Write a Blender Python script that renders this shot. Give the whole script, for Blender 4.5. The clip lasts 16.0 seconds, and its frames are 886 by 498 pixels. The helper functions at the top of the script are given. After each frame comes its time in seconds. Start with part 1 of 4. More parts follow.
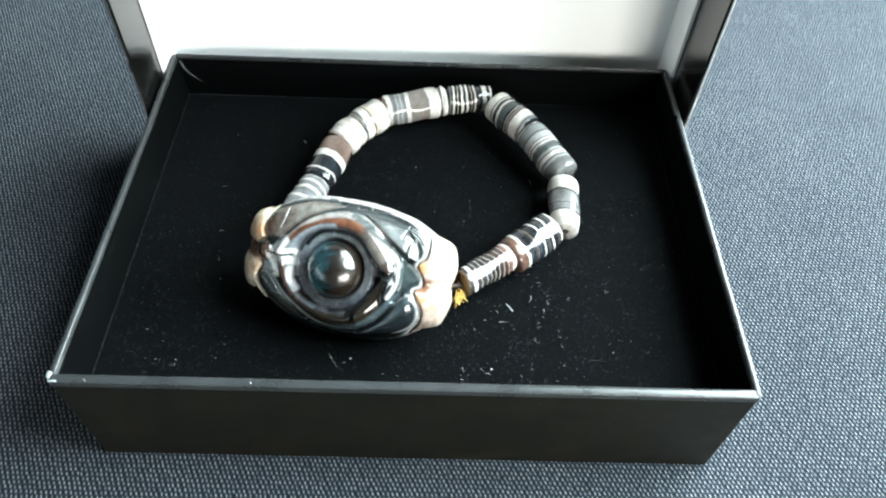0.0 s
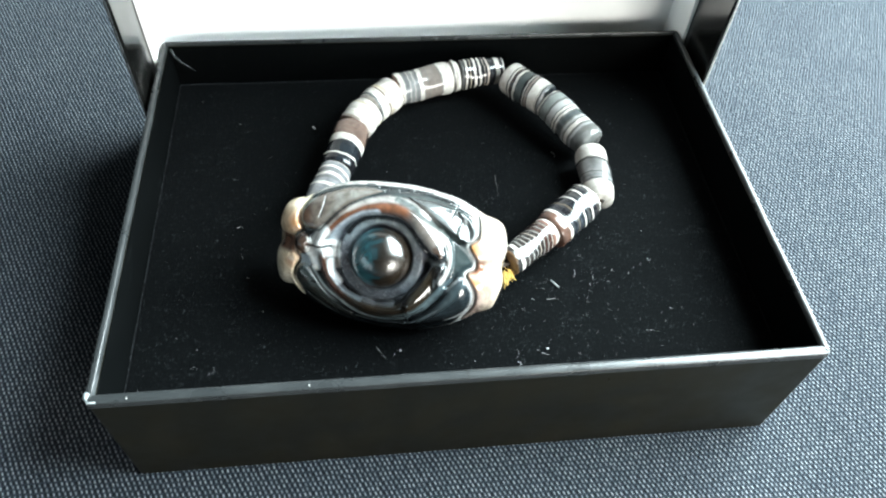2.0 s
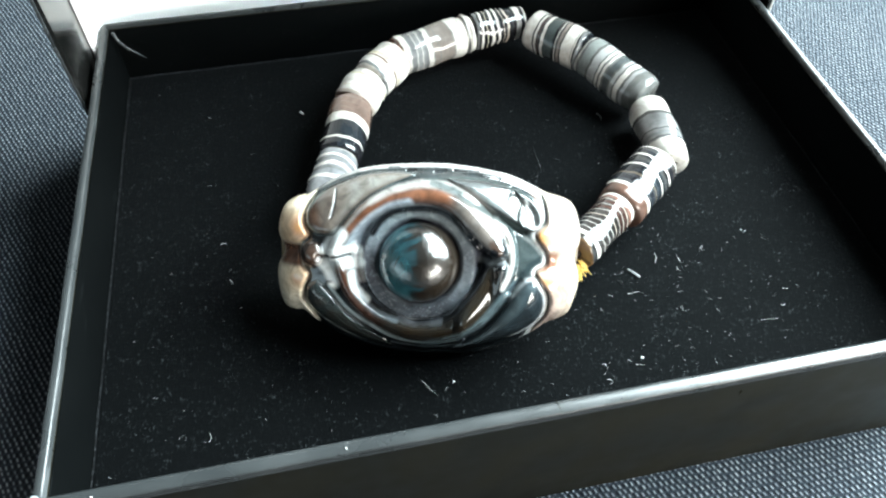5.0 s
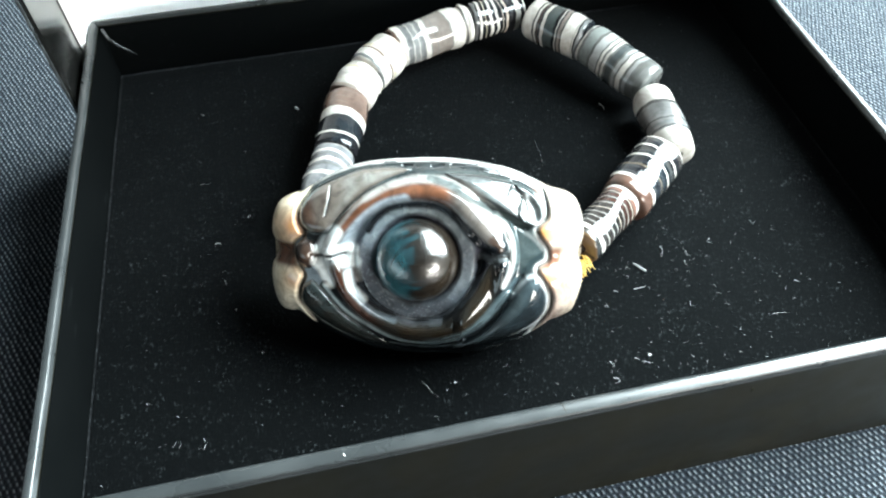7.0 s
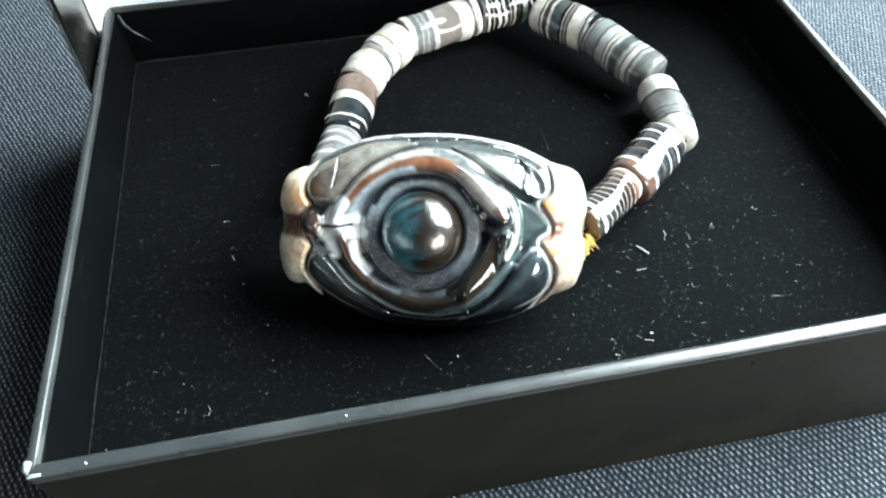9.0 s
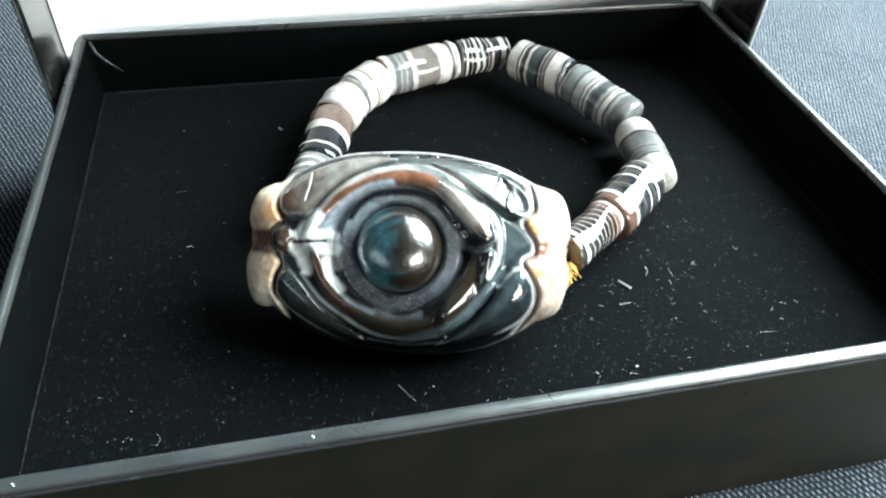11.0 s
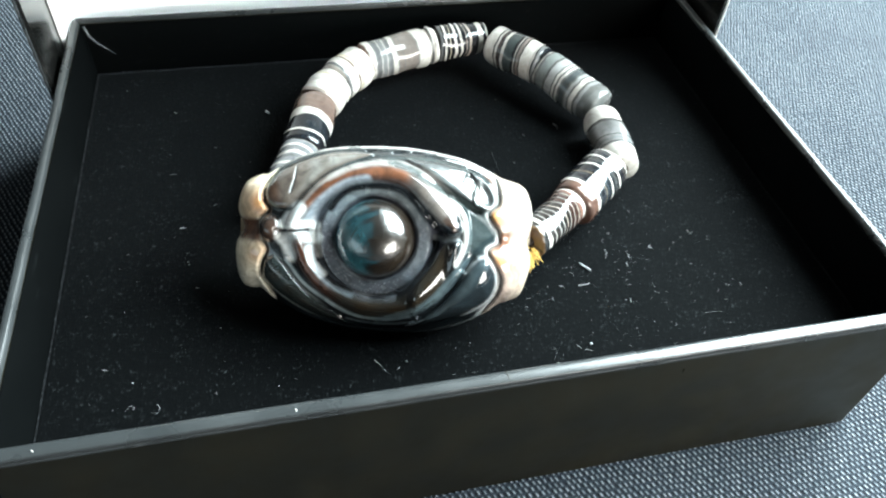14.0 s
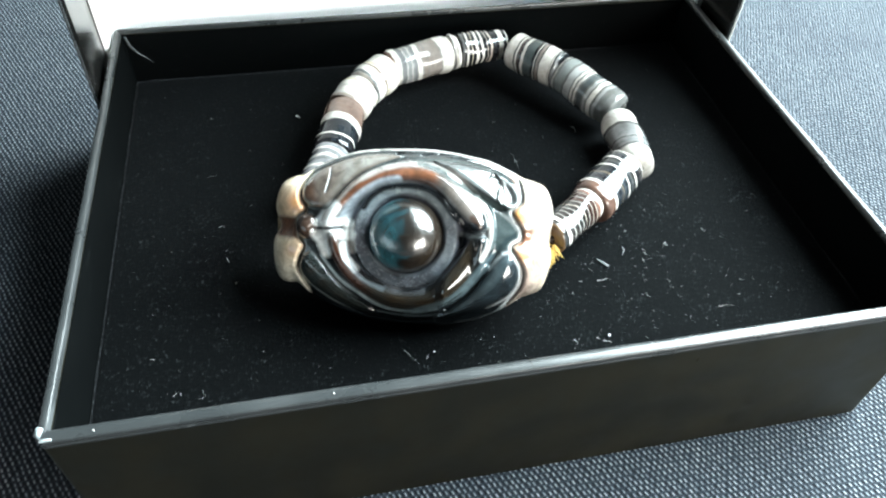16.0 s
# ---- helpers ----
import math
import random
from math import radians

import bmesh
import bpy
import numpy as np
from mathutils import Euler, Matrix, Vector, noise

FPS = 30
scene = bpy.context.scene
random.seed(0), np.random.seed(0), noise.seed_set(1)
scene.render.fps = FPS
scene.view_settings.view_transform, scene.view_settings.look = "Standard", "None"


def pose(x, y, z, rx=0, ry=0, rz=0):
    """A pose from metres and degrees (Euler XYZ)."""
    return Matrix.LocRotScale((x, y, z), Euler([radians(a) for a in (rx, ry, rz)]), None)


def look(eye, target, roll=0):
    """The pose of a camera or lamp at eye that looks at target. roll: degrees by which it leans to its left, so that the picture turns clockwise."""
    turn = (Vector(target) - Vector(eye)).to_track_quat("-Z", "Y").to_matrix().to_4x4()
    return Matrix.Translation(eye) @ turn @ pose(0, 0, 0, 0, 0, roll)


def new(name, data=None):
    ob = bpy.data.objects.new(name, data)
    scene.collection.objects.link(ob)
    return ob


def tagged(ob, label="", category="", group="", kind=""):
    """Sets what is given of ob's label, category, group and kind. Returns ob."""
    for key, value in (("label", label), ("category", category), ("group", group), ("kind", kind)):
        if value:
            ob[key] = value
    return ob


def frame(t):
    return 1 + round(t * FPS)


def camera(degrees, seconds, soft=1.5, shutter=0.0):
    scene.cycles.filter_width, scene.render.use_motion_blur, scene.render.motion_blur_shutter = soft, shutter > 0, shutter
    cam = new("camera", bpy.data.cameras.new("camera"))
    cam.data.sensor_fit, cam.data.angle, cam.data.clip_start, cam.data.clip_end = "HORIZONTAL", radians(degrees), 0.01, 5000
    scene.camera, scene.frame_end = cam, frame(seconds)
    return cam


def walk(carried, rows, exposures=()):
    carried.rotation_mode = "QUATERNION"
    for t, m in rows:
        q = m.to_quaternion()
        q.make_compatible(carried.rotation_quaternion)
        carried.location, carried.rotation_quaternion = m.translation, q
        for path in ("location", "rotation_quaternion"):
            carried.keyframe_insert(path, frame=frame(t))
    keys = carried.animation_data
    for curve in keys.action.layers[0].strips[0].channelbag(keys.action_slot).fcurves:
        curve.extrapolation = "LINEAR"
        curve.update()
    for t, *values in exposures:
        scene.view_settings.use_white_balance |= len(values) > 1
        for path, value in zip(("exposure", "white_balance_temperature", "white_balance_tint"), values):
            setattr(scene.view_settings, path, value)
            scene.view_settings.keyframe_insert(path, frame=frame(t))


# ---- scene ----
cam = camera(63.12, 16.0, soft=2.2)
PATH = [
    (0, (0.00320, -0.06717, 0.16396), (0.00739, 0.05685, 0.00712), 3.07),
    (0.5, (0.00725, -0.07085, 0.16165), (0.00533, 0.05588, 0.00694), 2.69),
    (1, (0.00612, -0.07057, 0.15913), (0.00641, 0.05725, 0.00530), 3.50),
    (1.5, (-0.00502, -0.06529, 0.16086), (0.00831, 0.06052, 0.00595), 3.71),
    (2, (-0.01796, -0.06226, 0.15656), (0.00117, 0.05785, -0.00221), 4.28),
    (2.5, (-0.01969, -0.05991, 0.15564), (0.00270, 0.05681, -0.00521), 3.49),
    (3, (-0.02369, -0.05966, 0.15124), (0.00140, 0.05934, -0.00754), 3.40),
    (3.5, (-0.02742, -0.05346, 0.14509), (-0.00287, 0.06676, -0.01285), 1.34),
    (4, (-0.02679, -0.04855, 0.13805), (-0.00340, 0.07097, -0.02059), 0.04),
    (4.2, (-0.02709, -0.04571, 0.13449), (-0.00103, 0.07444, -0.02326), 1.18),
    (6.5, (-0.02487, -0.03699, 0.12382), (-0.00176, 0.08207, -0.03520), -1.17),
    (7, (-0.02498, -0.03717, 0.12407), (-0.00140, 0.08186, -0.03491), -0.93),
    (7.5, (-0.02502, -0.03732, 0.12455), (-0.00138, 0.08166, -0.03446), -0.90),
    (8, (-0.02474, -0.03781, 0.12502), (-0.00178, 0.08158, -0.03379), -1.14),
    (8.2, (-0.02449, -0.03902, 0.12535), (-0.00169, 0.07992, -0.03381), -1.08),
    (10.3, (-0.02926, -0.04638, 0.11076), (0.00019, 0.09351, -0.02911), 1.92),
    (10.5, (-0.02926, -0.04644, 0.11057), (0.00261, 0.09485, -0.02735), 2.60),
    (11, (-0.02893, -0.04699, 0.11016), (0.00715, 0.09232, -0.02874), 3.70),
    (11.5, (-0.03056, -0.04575, 0.11177), (0.01523, 0.08894, -0.02881), 6.52),
    (12, (-0.02978, -0.04557, 0.11116), (0.01462, 0.08887, -0.03011), 6.24),
    (12.5, (-0.03080, -0.04729, 0.11551), (0.01173, 0.08812, -0.02540), 5.49),
    (13, (-0.03060, -0.04732, 0.11520), (0.01204, 0.08737, -0.02637), 5.65),
    (13.5, (-0.03034, -0.04753, 0.11575), (0.01139, 0.08642, -0.02679), 5.53),
    (14, (-0.02713, -0.05061, 0.12143), (0.00974, 0.07883, -0.02651), 5.15),
    (14.5, (-0.02771, -0.05012, 0.11976), (0.00774, 0.08065, -0.02735), 4.46),
    (15, (-0.02822, -0.05098, 0.11679), (0.00773, 0.08034, -0.02971), 4.89),
    (15.5, (-0.02982, -0.05318, 0.12149), (0.00412, 0.07710, -0.02642), 4.33),
    (16, (-0.03037, -0.05555, 0.12565), (0.00261, 0.07537, -0.02191), 3.73),
]

walk(cam, [(t, look(eye, target, roll)) for t, eye, target, roll in PATH], exposures=((0.0, 0.05), (1.5, 0.07), (2.5, 0.30), (4.0, 0.36), (6.5, 0.43), (8.0, 0.42), (10.5, 0.30), (13.5, 0.30), (15.0, 0.42), (16.0, 0.44)))

# ---------------------------------------------------------------- light
CM = 0.01
world = bpy.data.worlds.new("sky")
scene.world = world
world.use_nodes = True
wn = world.node_tree.nodes
sky = wn.new("ShaderNodeTexSky")
sky.sky_type, sky.sun_disc = "NISHITA", False
sky.sun_elevation, sky.sun_rotation = radians(48), radians(75)
wn["Background"].inputs["Strength"].default_value = 0.075
world.node_tree.links.new(sky.outputs["Color"], wn["Background"].inputs["Color"])


def window_light(name, centre, target, width, height, watts, colour):
    data = bpy.data.lights.new(name, "AREA")
    data.shape, data.size, data.size_y = "RECTANGLE", width, height
    data.energy, data.color = watts, colour
    ob = new(name, data)
    ob.matrix_world = look(centre, target)
    return ob


WX = 0.41
WINDOWS = (dict(y0=-0.17, y1=0.46, z0=0.13, z1=0.60), dict(y0=-0.88, y1=-0.40, z0=0.06, z1=0.33))
WEST = dict(y0=-1.5, y1=-0.1, z0=0.02, z1=0.54)
window_light("window_daylight_back", (WX - 0.02, 0.145, 0.365), (0, 0.06, 0.0), 0.60, 0.43, 33.0, (0.80, 0.95, 0.98))
window_light("window_daylight_side", (WX - 0.02, -0.64, 0.195), (0, 0.05, 0.04), 0.44, 0.23, 8.4, (0.97, 0.97, 0.91))
window_light("window_daylight_west", (-1.66, -0.90, 0.28), (-0.3, -0.2, 0.12), 1.6, 0.52, 4.8, (0.72, 0.93, 1.0))


# ---------------------------------------------------------------- materials
def socket(bsdf, name, value):
    bsdf.inputs[name].default_value = value


def material(name, colour=(0.5, 0.5, 0.5), rough=0.5, metal=0.0, coat=0.0, sheen=0.0):
    m = bpy.data.materials.new(name)
    m.use_nodes = True
    b = m.node_tree.nodes["Principled BSDF"]
    socket(b, "Base Color", (*colour, 1))
    socket(b, "Roughness", rough)
    socket(b, "Metallic", metal)
    socket(b, "Coat Weight", coat)
    socket(b, "Sheen Weight", sheen)
    return m


class Graph:
    """Small helper for node materials."""

    def __init__(self, m):
        self.m, self.t = m, m.node_tree
        self.b = self.t.nodes["Principled BSDF"]
        self.obj = self.t.nodes.new("ShaderNodeTexCoord").outputs["Object"]

    def put(self, value, to):
        if hasattr(value, "is_output"):
            self.t.links.new(value, to)
        else:
            to.default_value = value

    def math(self, op, a, b=0.0, c=0.0, clamp=False):
        n = self.t.nodes.new("ShaderNodeMath")
        n.operation, n.use_clamp = op, clamp
        for value, to in zip((a, b, c), n.inputs):
            self.put(value, to)
        return n.outputs[0]

    def noise(self, scale, detail=3.0, rough=0.55, vector=None, distort=0.0):
        n = self.t.nodes.new("ShaderNodeTexNoise")
        n.inputs["Scale"].default_value, n.inputs["Detail"].default_value = scale, detail
        n.inputs["Roughness"].default_value, n.inputs["Distortion"].default_value = rough, distort
        self.t.links.new(vector or self.obj, n.inputs["Vector"])
        return n.outputs["Fac"]

    def xyz(self, vector=None):
        n = self.t.nodes.new("ShaderNodeSeparateXYZ")
        self.t.links.new(vector or self.obj, n.inputs[0])
        return n.outputs

    def join(self, x, y, z):
        n = self.t.nodes.new("ShaderNodeCombineXYZ")
        for value, to in zip((x, y, z), n.inputs):
            self.put(value, to)
        return n.outputs[0]

    def scaled(self, x, y, z):
        n = self.t.nodes.new("ShaderNodeVectorMath")
        n.operation = "MULTIPLY"
        n.inputs[1].default_value = (x, y, z)
        self.t.links.new(self.obj, n.inputs[0])
        return n.outputs[0]

    def ramp(self, fac, stops):
        n = self.t.nodes.new("ShaderNodeValToRGB")
        e = n.color_ramp.elements
        while len(e) < len(stops):
            e.new(0.5)
        for el, (pos, col) in zip(e, stops):
            el.position, el.color = pos, (*col, 1) if len(col) == 3 else col
        self.t.links.new(fac, n.inputs[0])
        return n.outputs[0]

    def span(self, value, a, b, lo=0.0, hi=1.0):
        n = self.t.nodes.new("ShaderNodeMapRange")
        n.interpolation_type = "SMOOTHSTEP"
        self.put(value, n.inputs[0])
        for k, v in zip((1, 2, 3, 4), (a, b, lo, hi)):
            n.inputs[k].default_value = v
        return n.outputs[0]

    def mix(self, fac, a, b):
        n = self.t.nodes.new("ShaderNodeMix")
        n.data_type = "RGBA"
        for value, to in ((fac, n.inputs[0]), (a, n.inputs[6]), (b, n.inputs[7])):
            if isinstance(value, tuple):
                value = (*value, 1)
            self.put(value, to)
        return n.outputs[2]

    def attribute(self, name):
        n = self.t.nodes.new("ShaderNodeAttribute")
        n.attribute_name = name
        return n

    def random(self):
        return self.t.nodes.new("ShaderNodeObjectInfo").outputs["Random"]

    def colour(self, out):
        self.t.links.new(out, self.b.inputs["Base Color"])

    def rough(self, out):
        self.t.links.new(out, self.b.inputs["Roughness"])

    def bump(self, height, strength, distance):
        n = self.t.nodes.new("ShaderNodeBump")
        n.inputs["Strength"].default_value, n.inputs["Distance"].default_value = strength, distance
        self.t.links.new(height, n.inputs["Height"])
        self.t.links.new(n.outputs[0], self.b.inputs["Normal"])


def paper_material(name, dark, light, rough):
    """Wrapped board: fine paper grain, faint scuffs."""
    m = material(name, dark, rough)
    g = Graph(m)
    blotch = g.noise(90, 4)
    scuff = g.span(g.noise(400, 2, vector=g.scaled(1, 0.25, 1)), 0.62, 0.75)
    g.colour(g.mix(g.math("MULTIPLY", scuff, 0.35), g.mix(blotch, dark, light), tuple(3 * c for c in light)))
    g.rough(g.span(blotch, 0.3, 0.7, rough - 0.06, rough + 0.08))
    g.bump(g.noise(2600, 3), 0.06, 0.0001)
    return m


M_BOX = paper_material("black_board_paper", (0.0010, 0.0009, 0.0006), (0.0018, 0.0016, 0.0010), 0.45)
socket(M_BOX.node_tree.nodes["Principled BSDF"], "Specular IOR Level", 0.36)
socket(M_BOX.node_tree.nodes["Principled BSDF"], "Specular Tint", (1.0, 0.90, 0.55, 1))
M_COVER = paper_material("black_cover_paper", (0.00352, 0.00352, 0.00336), (0.00544, 0.00544, 0.00512), 0.17)
socket(M_COVER.node_tree.nodes["Principled BSDF"], "Specular IOR Level", 1.0)
socket(M_COVER.node_tree.nodes["Principled BSDF"], "IOR", 1.7)
M_LIT_EDGE = paper_material("lit_worn_edge", (0.30, 0.30, 0.29), (0.42, 0.42, 0.41), 0.5)
M_INNER = paper_material("matte_black_lining", (0.0016, 0.0019, 0.0020), (0.0026, 0.0030, 0.0031), 0.7)
socket(M_INNER.node_tree.nodes["Principled BSDF"], "Specular IOR Level", 0.0)
M_RIM = paper_material("worn_rim_paper", (0.013, 0.015, 0.016), (0.032, 0.035, 0.036), 0.30)
M_FOLD = paper_material("folded_paper", (0.16, 0.184, 0.192), (0.272, 0.304, 0.312), 0.4)
M_SCUFF = material("bare_scuffed_paper", (0.5, 0.5, 0.48), 0.6)
M_WHITE = material("white_lining", (0.82, 0.83, 0.83), 0.55)
g = Graph(M_WHITE)
g.colour(g.mix(g.noise(60, 4), (0.85, 0.86, 0.86), (0.90, 0.90, 0.89)))
g.bump(g.noise(1500, 3), 0.08, 0.0001)


def cloth_material():
    """Coarse two-tone weave: short pale floats in staggered rows over a navy ground."""
    m = material("woven_cloth", (0.05, 0.06, 0.09), 0.9, sheen=0.02)
    g = Graph(m)
    socket(g.b, "Specular IOR Level", 0.15)
    x, y, _ = g.xyz()
    x = g.math("ADD", x, g.math("MULTIPLY", g.math("SUBTRACT", g.noise(260, 3), 0.5), 0.0004))
    y = g.math("ADD", y, g.math("MULTIPLY", g.math("SUBTRACT", g.noise(240, 3), 0.5), 0.0004))
    v = g.math("DIVIDE", y, 0.00108)
    row = g.math("FLOOR", v)
    odd = g.math("FRACT", g.math("MULTIPLY", row, 0.5))
    u = g.math("ADD", g.math("DIVIDE", x, 0.00112), odd)
    cell = g.t.nodes.new("ShaderNodeTexWhiteNoise")
    cell.noise_dimensions = "2D"
    g.t.links.new(g.join(g.math("FLOOR", u), row, 0.0), cell.inputs["Vector"])
    jitter = g.xyz(cell.outputs["Color"])
    fu = g.math("ADD", g.math("SUBTRACT", g.math("FRACT", u), 0.5), g.math("MULTIPLY", g.math("SUBTRACT", jitter[0], 0.5), 0.22))
    fv = g.math("ADD", g.math("SUBTRACT", g.math("FRACT", v), 0.5), g.math("MULTIPLY", g.math("SUBTRACT", jitter[1], 0.5), 0.22))
    lean = g.math("ADD", fu, g.math("MULTIPLY", fv, 0.30))
    across = g.math("COSINE", g.math("MULTIPLY", lean, 2 * math.pi))
    reach = g.span(g.math("ABSOLUTE", fv), 0.54, 0.16)
    yarn = g.math("MULTIPLY", g.math("MULTIPLY", across, reach), g.span(jitter[2], 0.0, 1.0, 0.72, 1.0))
    level = g.math("ADD", g.math("MULTIPLY", yarn, 0.5), g.math("ADD", 0.5, g.math("MULTIPLY", g.math("SUBTRACT", g.noise(2400, 2), 0.5), 0.22)))
    tone = g.ramp(level, [(0.05, (0.00315, 0.00462, 0.00755)), (0.48, (0.0113, 0.0156, 0.0212)), (0.66, (0.0326, 0.041, 0.051)), (0.82, (0.0969, 0.109, 0.121)), (0.96, (0.199, 0.214, 0.225))])
    worn = g.ramp(g.noise(45, 5), [(0.3, (0.80, 0.81, 0.84)), (0.7, (1.0, 1.0, 1.0))])
    blend = g.t.nodes.new("ShaderNodeMix")
    blend.data_type, blend.blend_type = "RGBA", "MULTIPLY"
    blend.inputs[0].default_value = 1.0
    g.t.links.new(tone, blend.inputs[6])
    g.t.links.new(worn, blend.inputs[7])
    g.colour(blend.outputs[2])
    fine = g.math("ADD", level, g.math("MULTIPLY", g.noise(5000, 2), 0.3))
    g.bump(fine, 0.8, 0.0004)
    return m


M_CLOTH = cloth_material()


def velvet_material():
    m = material("black_velvet", (0.002, 0.002, 0.0024), 0.95, sheen=0.06)
    g = Graph(m)
    socket(g.b, "Specular IOR Level", 0.03)
    socket(g.b, "Sheen Roughness", 0.35)
    socket(g.b, "Sheen Tint", (0.85, 0.92, 1.0, 1))
    nap = g.noise(140, 4, vector=g.scaled(1, 2.5, 1))
    fibre = g.math("ADD", g.math("MULTIPLY", g.noise(2900, 2, 0.7, vector=g.scaled(1, 0.6, 1)), 0.6), g.math("MULTIPLY", g.noise(1300, 3, 0.7), 0.4))
    k = g.math("MULTIPLY", g.span(fibre, 0.55, 0.70), g.span(nap, 0.40, 0.75, 0.2, 1.0))
    g.colour(g.mix(k, (0.0012, 0.0015, 0.0017), (0.036, 0.041, 0.043)))
    g.bump(fibre, 0.5, 0.0003)
    return m


M_VELVET = velvet_material()
M_SEAM = material("worn_velvet_edge", (0.02, 0.02, 0.02), 0.95)
g = Graph(M_SEAM)
socket(g.b, "Specular IOR Level", 0.05)
g.colour(g.ramp(g.noise(900, 4, 0.75), [(0.45, (0.0035, 0.0037, 0.004)), (0.75, (0.020, 0.022, 0.024))]))


def stone_material(name, smooth, dull, cloudy, ior, ripple):
    """Carved banded agate: tone of the layers the carving cuts, plus painted pendant glints."""
    m = material(name, (0.02, 0.02, 0.02), smooth)
    g = Graph(m)
    socket(g.b, "IOR", ior)
    cut = g.attribute("stone")
    base, frost = cut.outputs["Color"], cut.outputs["Alpha"]
    vein = g.noise(420, 4, 0.6, distort=1.2)
    cloud = g.noise(160, 3)
    dark = g.mix(g.span(cloud, 0.4, 0.65), (0.0, 0.0, 0.0), (0.004, 0.008, 0.010))
    add = g.t.nodes.new("ShaderNodeMix")
    add.data_type, add.blend_type = "RGBA", "ADD"
    add.inputs[0].default_value = 1.0
    g.t.links.new(base, add.inputs[6])
    g.t.links.new(dark, add.inputs[7])
    mul = g.t.nodes.new("ShaderNodeMix")
    mul.data_type, mul.blend_type = "RGBA", "MULTIPLY"
    mul.inputs[0].default_value = 1.0
    g.t.links.new(add.outputs[2], mul.inputs[6])
    g.t.links.new(g.ramp(vein, [(0.30, (cloudy, cloudy, cloudy)), (0.6, (1.0, 1.0, 1.0))]), mul.inputs[7])
    g.colour(mul.outputs[2])
    g.rough(g.math("ADD", g.span(g.noise(600, 3), 0.35, 0.7, smooth, dull), g.math("MULTIPLY", frost, 0.2)))
    chips = g.math("MULTIPLY", g.noise(1500, 3, 0.7), g.math("ADD", g.math("MULTIPLY", frost, 0.25), 0.04))
    g.bump(g.math("ADD", chips, g.math("MULTIPLY", g.noise(480, 3, 0.6), ripple)), 0.3, 0.0003)
    return m


M_STONE = stone_material("carved_agate", 0.06, 0.15, 0.55, 1.60, 0.7)
M_BEAD = stone_material("banded_agate_beads", 0.06, 0.12, 0.70, 1.46, 0.12)
M_EYE = material("polished_dark_eye", (0.02, 0.025, 0.028), 0.22)
g = Graph(M_EYE)
socket(g.b, "IOR", 1.95)
swirl = g.noise(260, 4, distort=1.5)
ex, ey, _ = g.xyz()
# Teal and brown sides: reflections painted into the eye's colour.
reflection_side = g.math("ADD", g.math("SUBTRACT", g.math("MULTIPLY", ey, 0.25), ex), g.math("MULTIPLY", g.math("SUBTRACT", swirl, 0.5), 0.009))
g.colour(g.ramp(g.span(reflection_side, 0.0185, 0.0285), [(0.0, (0.0096, 0.0064, 0.00384)), (0.40, (0.0064, 0.0056, 0.0048)), (0.60, (0.007, 0.027, 0.034)), (1.0, (0.018, 0.072, 0.086))]))
g.bump(g.math("ADD", g.noise(330, 3), g.math("MULTIPLY", g.noise(900, 2), 0.25)), 0.40, 0.0005)
M_THREAD = material("yellow_thread", (0.62, 0.47, 0.12), 0.75, sheen=0.3)
g = Graph(M_THREAD)
g.colour(g.mix(g.noise(900, 2), (0.46, 0.25, 0.03), (0.62, 0.44, 0.11)))
M_CORD = material("dark_cord", (0.03, 0.02, 0.014), 0.8)
M_LINT = material("pale_lint", (0.15, 0.16, 0.16), 0.8)
M_FLECK = material("white_fibre", (0.34, 0.35, 0.345), 0.7)
M_WALL = material("plaster", (0.5, 0.49, 0.47), 0.9)
g = Graph(M_WALL)
g.colour(g.mix(g.noise(6, 5), (0.21, 0.203, 0.196), (0.27, 0.263, 0.256)))
M_CEILING = material("white_ceiling_paint", (0.75, 0.75, 0.74), 0.9)
g = Graph(M_CEILING)
g.colour(g.mix(g.noise(5, 4), (0.72, 0.72, 0.71), (0.78, 0.78, 0.77)))
M_FLOORING = material("floor_wood", (0.22, 0.15, 0.09), 0.5)
g = Graph(M_FLOORING)
g.colour(g.mix(g.noise(9, 5, vector=g.scaled(1, 8, 1)), (0.15, 0.09, 0.05), (0.28, 0.19, 0.11)))
M_WOOD = material("table_wood", (0.2, 0.12, 0.07), 0.45)
g = Graph(M_WOOD)
g.colour(g.mix(g.noise(14, 5, vector=g.scaled(1, 9, 1)), (0.13, 0.07, 0.04), (0.26, 0.16, 0.09)))


# ---------------------------------------------------------------- builders
def part(name, bm, mat, parent=None, label="", smooth=False):
    me = bpy.data.meshes.new(name)
    bm.normal_update()
    bm.to_mesh(me)
    bm.free()
    me.materials.append(mat)
    if smooth:
        me.polygons.foreach_set("use_smooth", [True] * len(me.polygons))
    ob = new(name, me)
    if parent:
        ob.parent = parent
    if label:
        ob["label"] = label
    return ob


def thing(name, x, y, z, label, category, kind="", group=""):
    ob = new(name)
    ob.location = (x, y, z)
    return tagged(ob, label, category, group, kind)


def block(bm, x0, x1, y0, y1, z0, z1, bevel=0.0, segments=2):
    """A box in centimetres, with rounded edges."""
    made = bmesh.ops.create_cube(bm, size=1.0)
    for v in made["verts"]:
        v.co = Vector((x0 + (v.co.x + 0.5) * (x1 - x0), y0 + (v.co.y + 0.5) * (y1 - y0), z0 + (v.co.z + 0.5) * (z1 - z0))) * CM
    if bevel:
        edges = {e for v in made["verts"] for e in v.link_edges}
        bmesh.ops.bevel(bm, geom=list(edges), offset=bevel * CM, segments=segments, affect="EDGES", profile=0.5)
    return bm


def slab(*a, **k):
    return block(bmesh.new(), *a, **k)


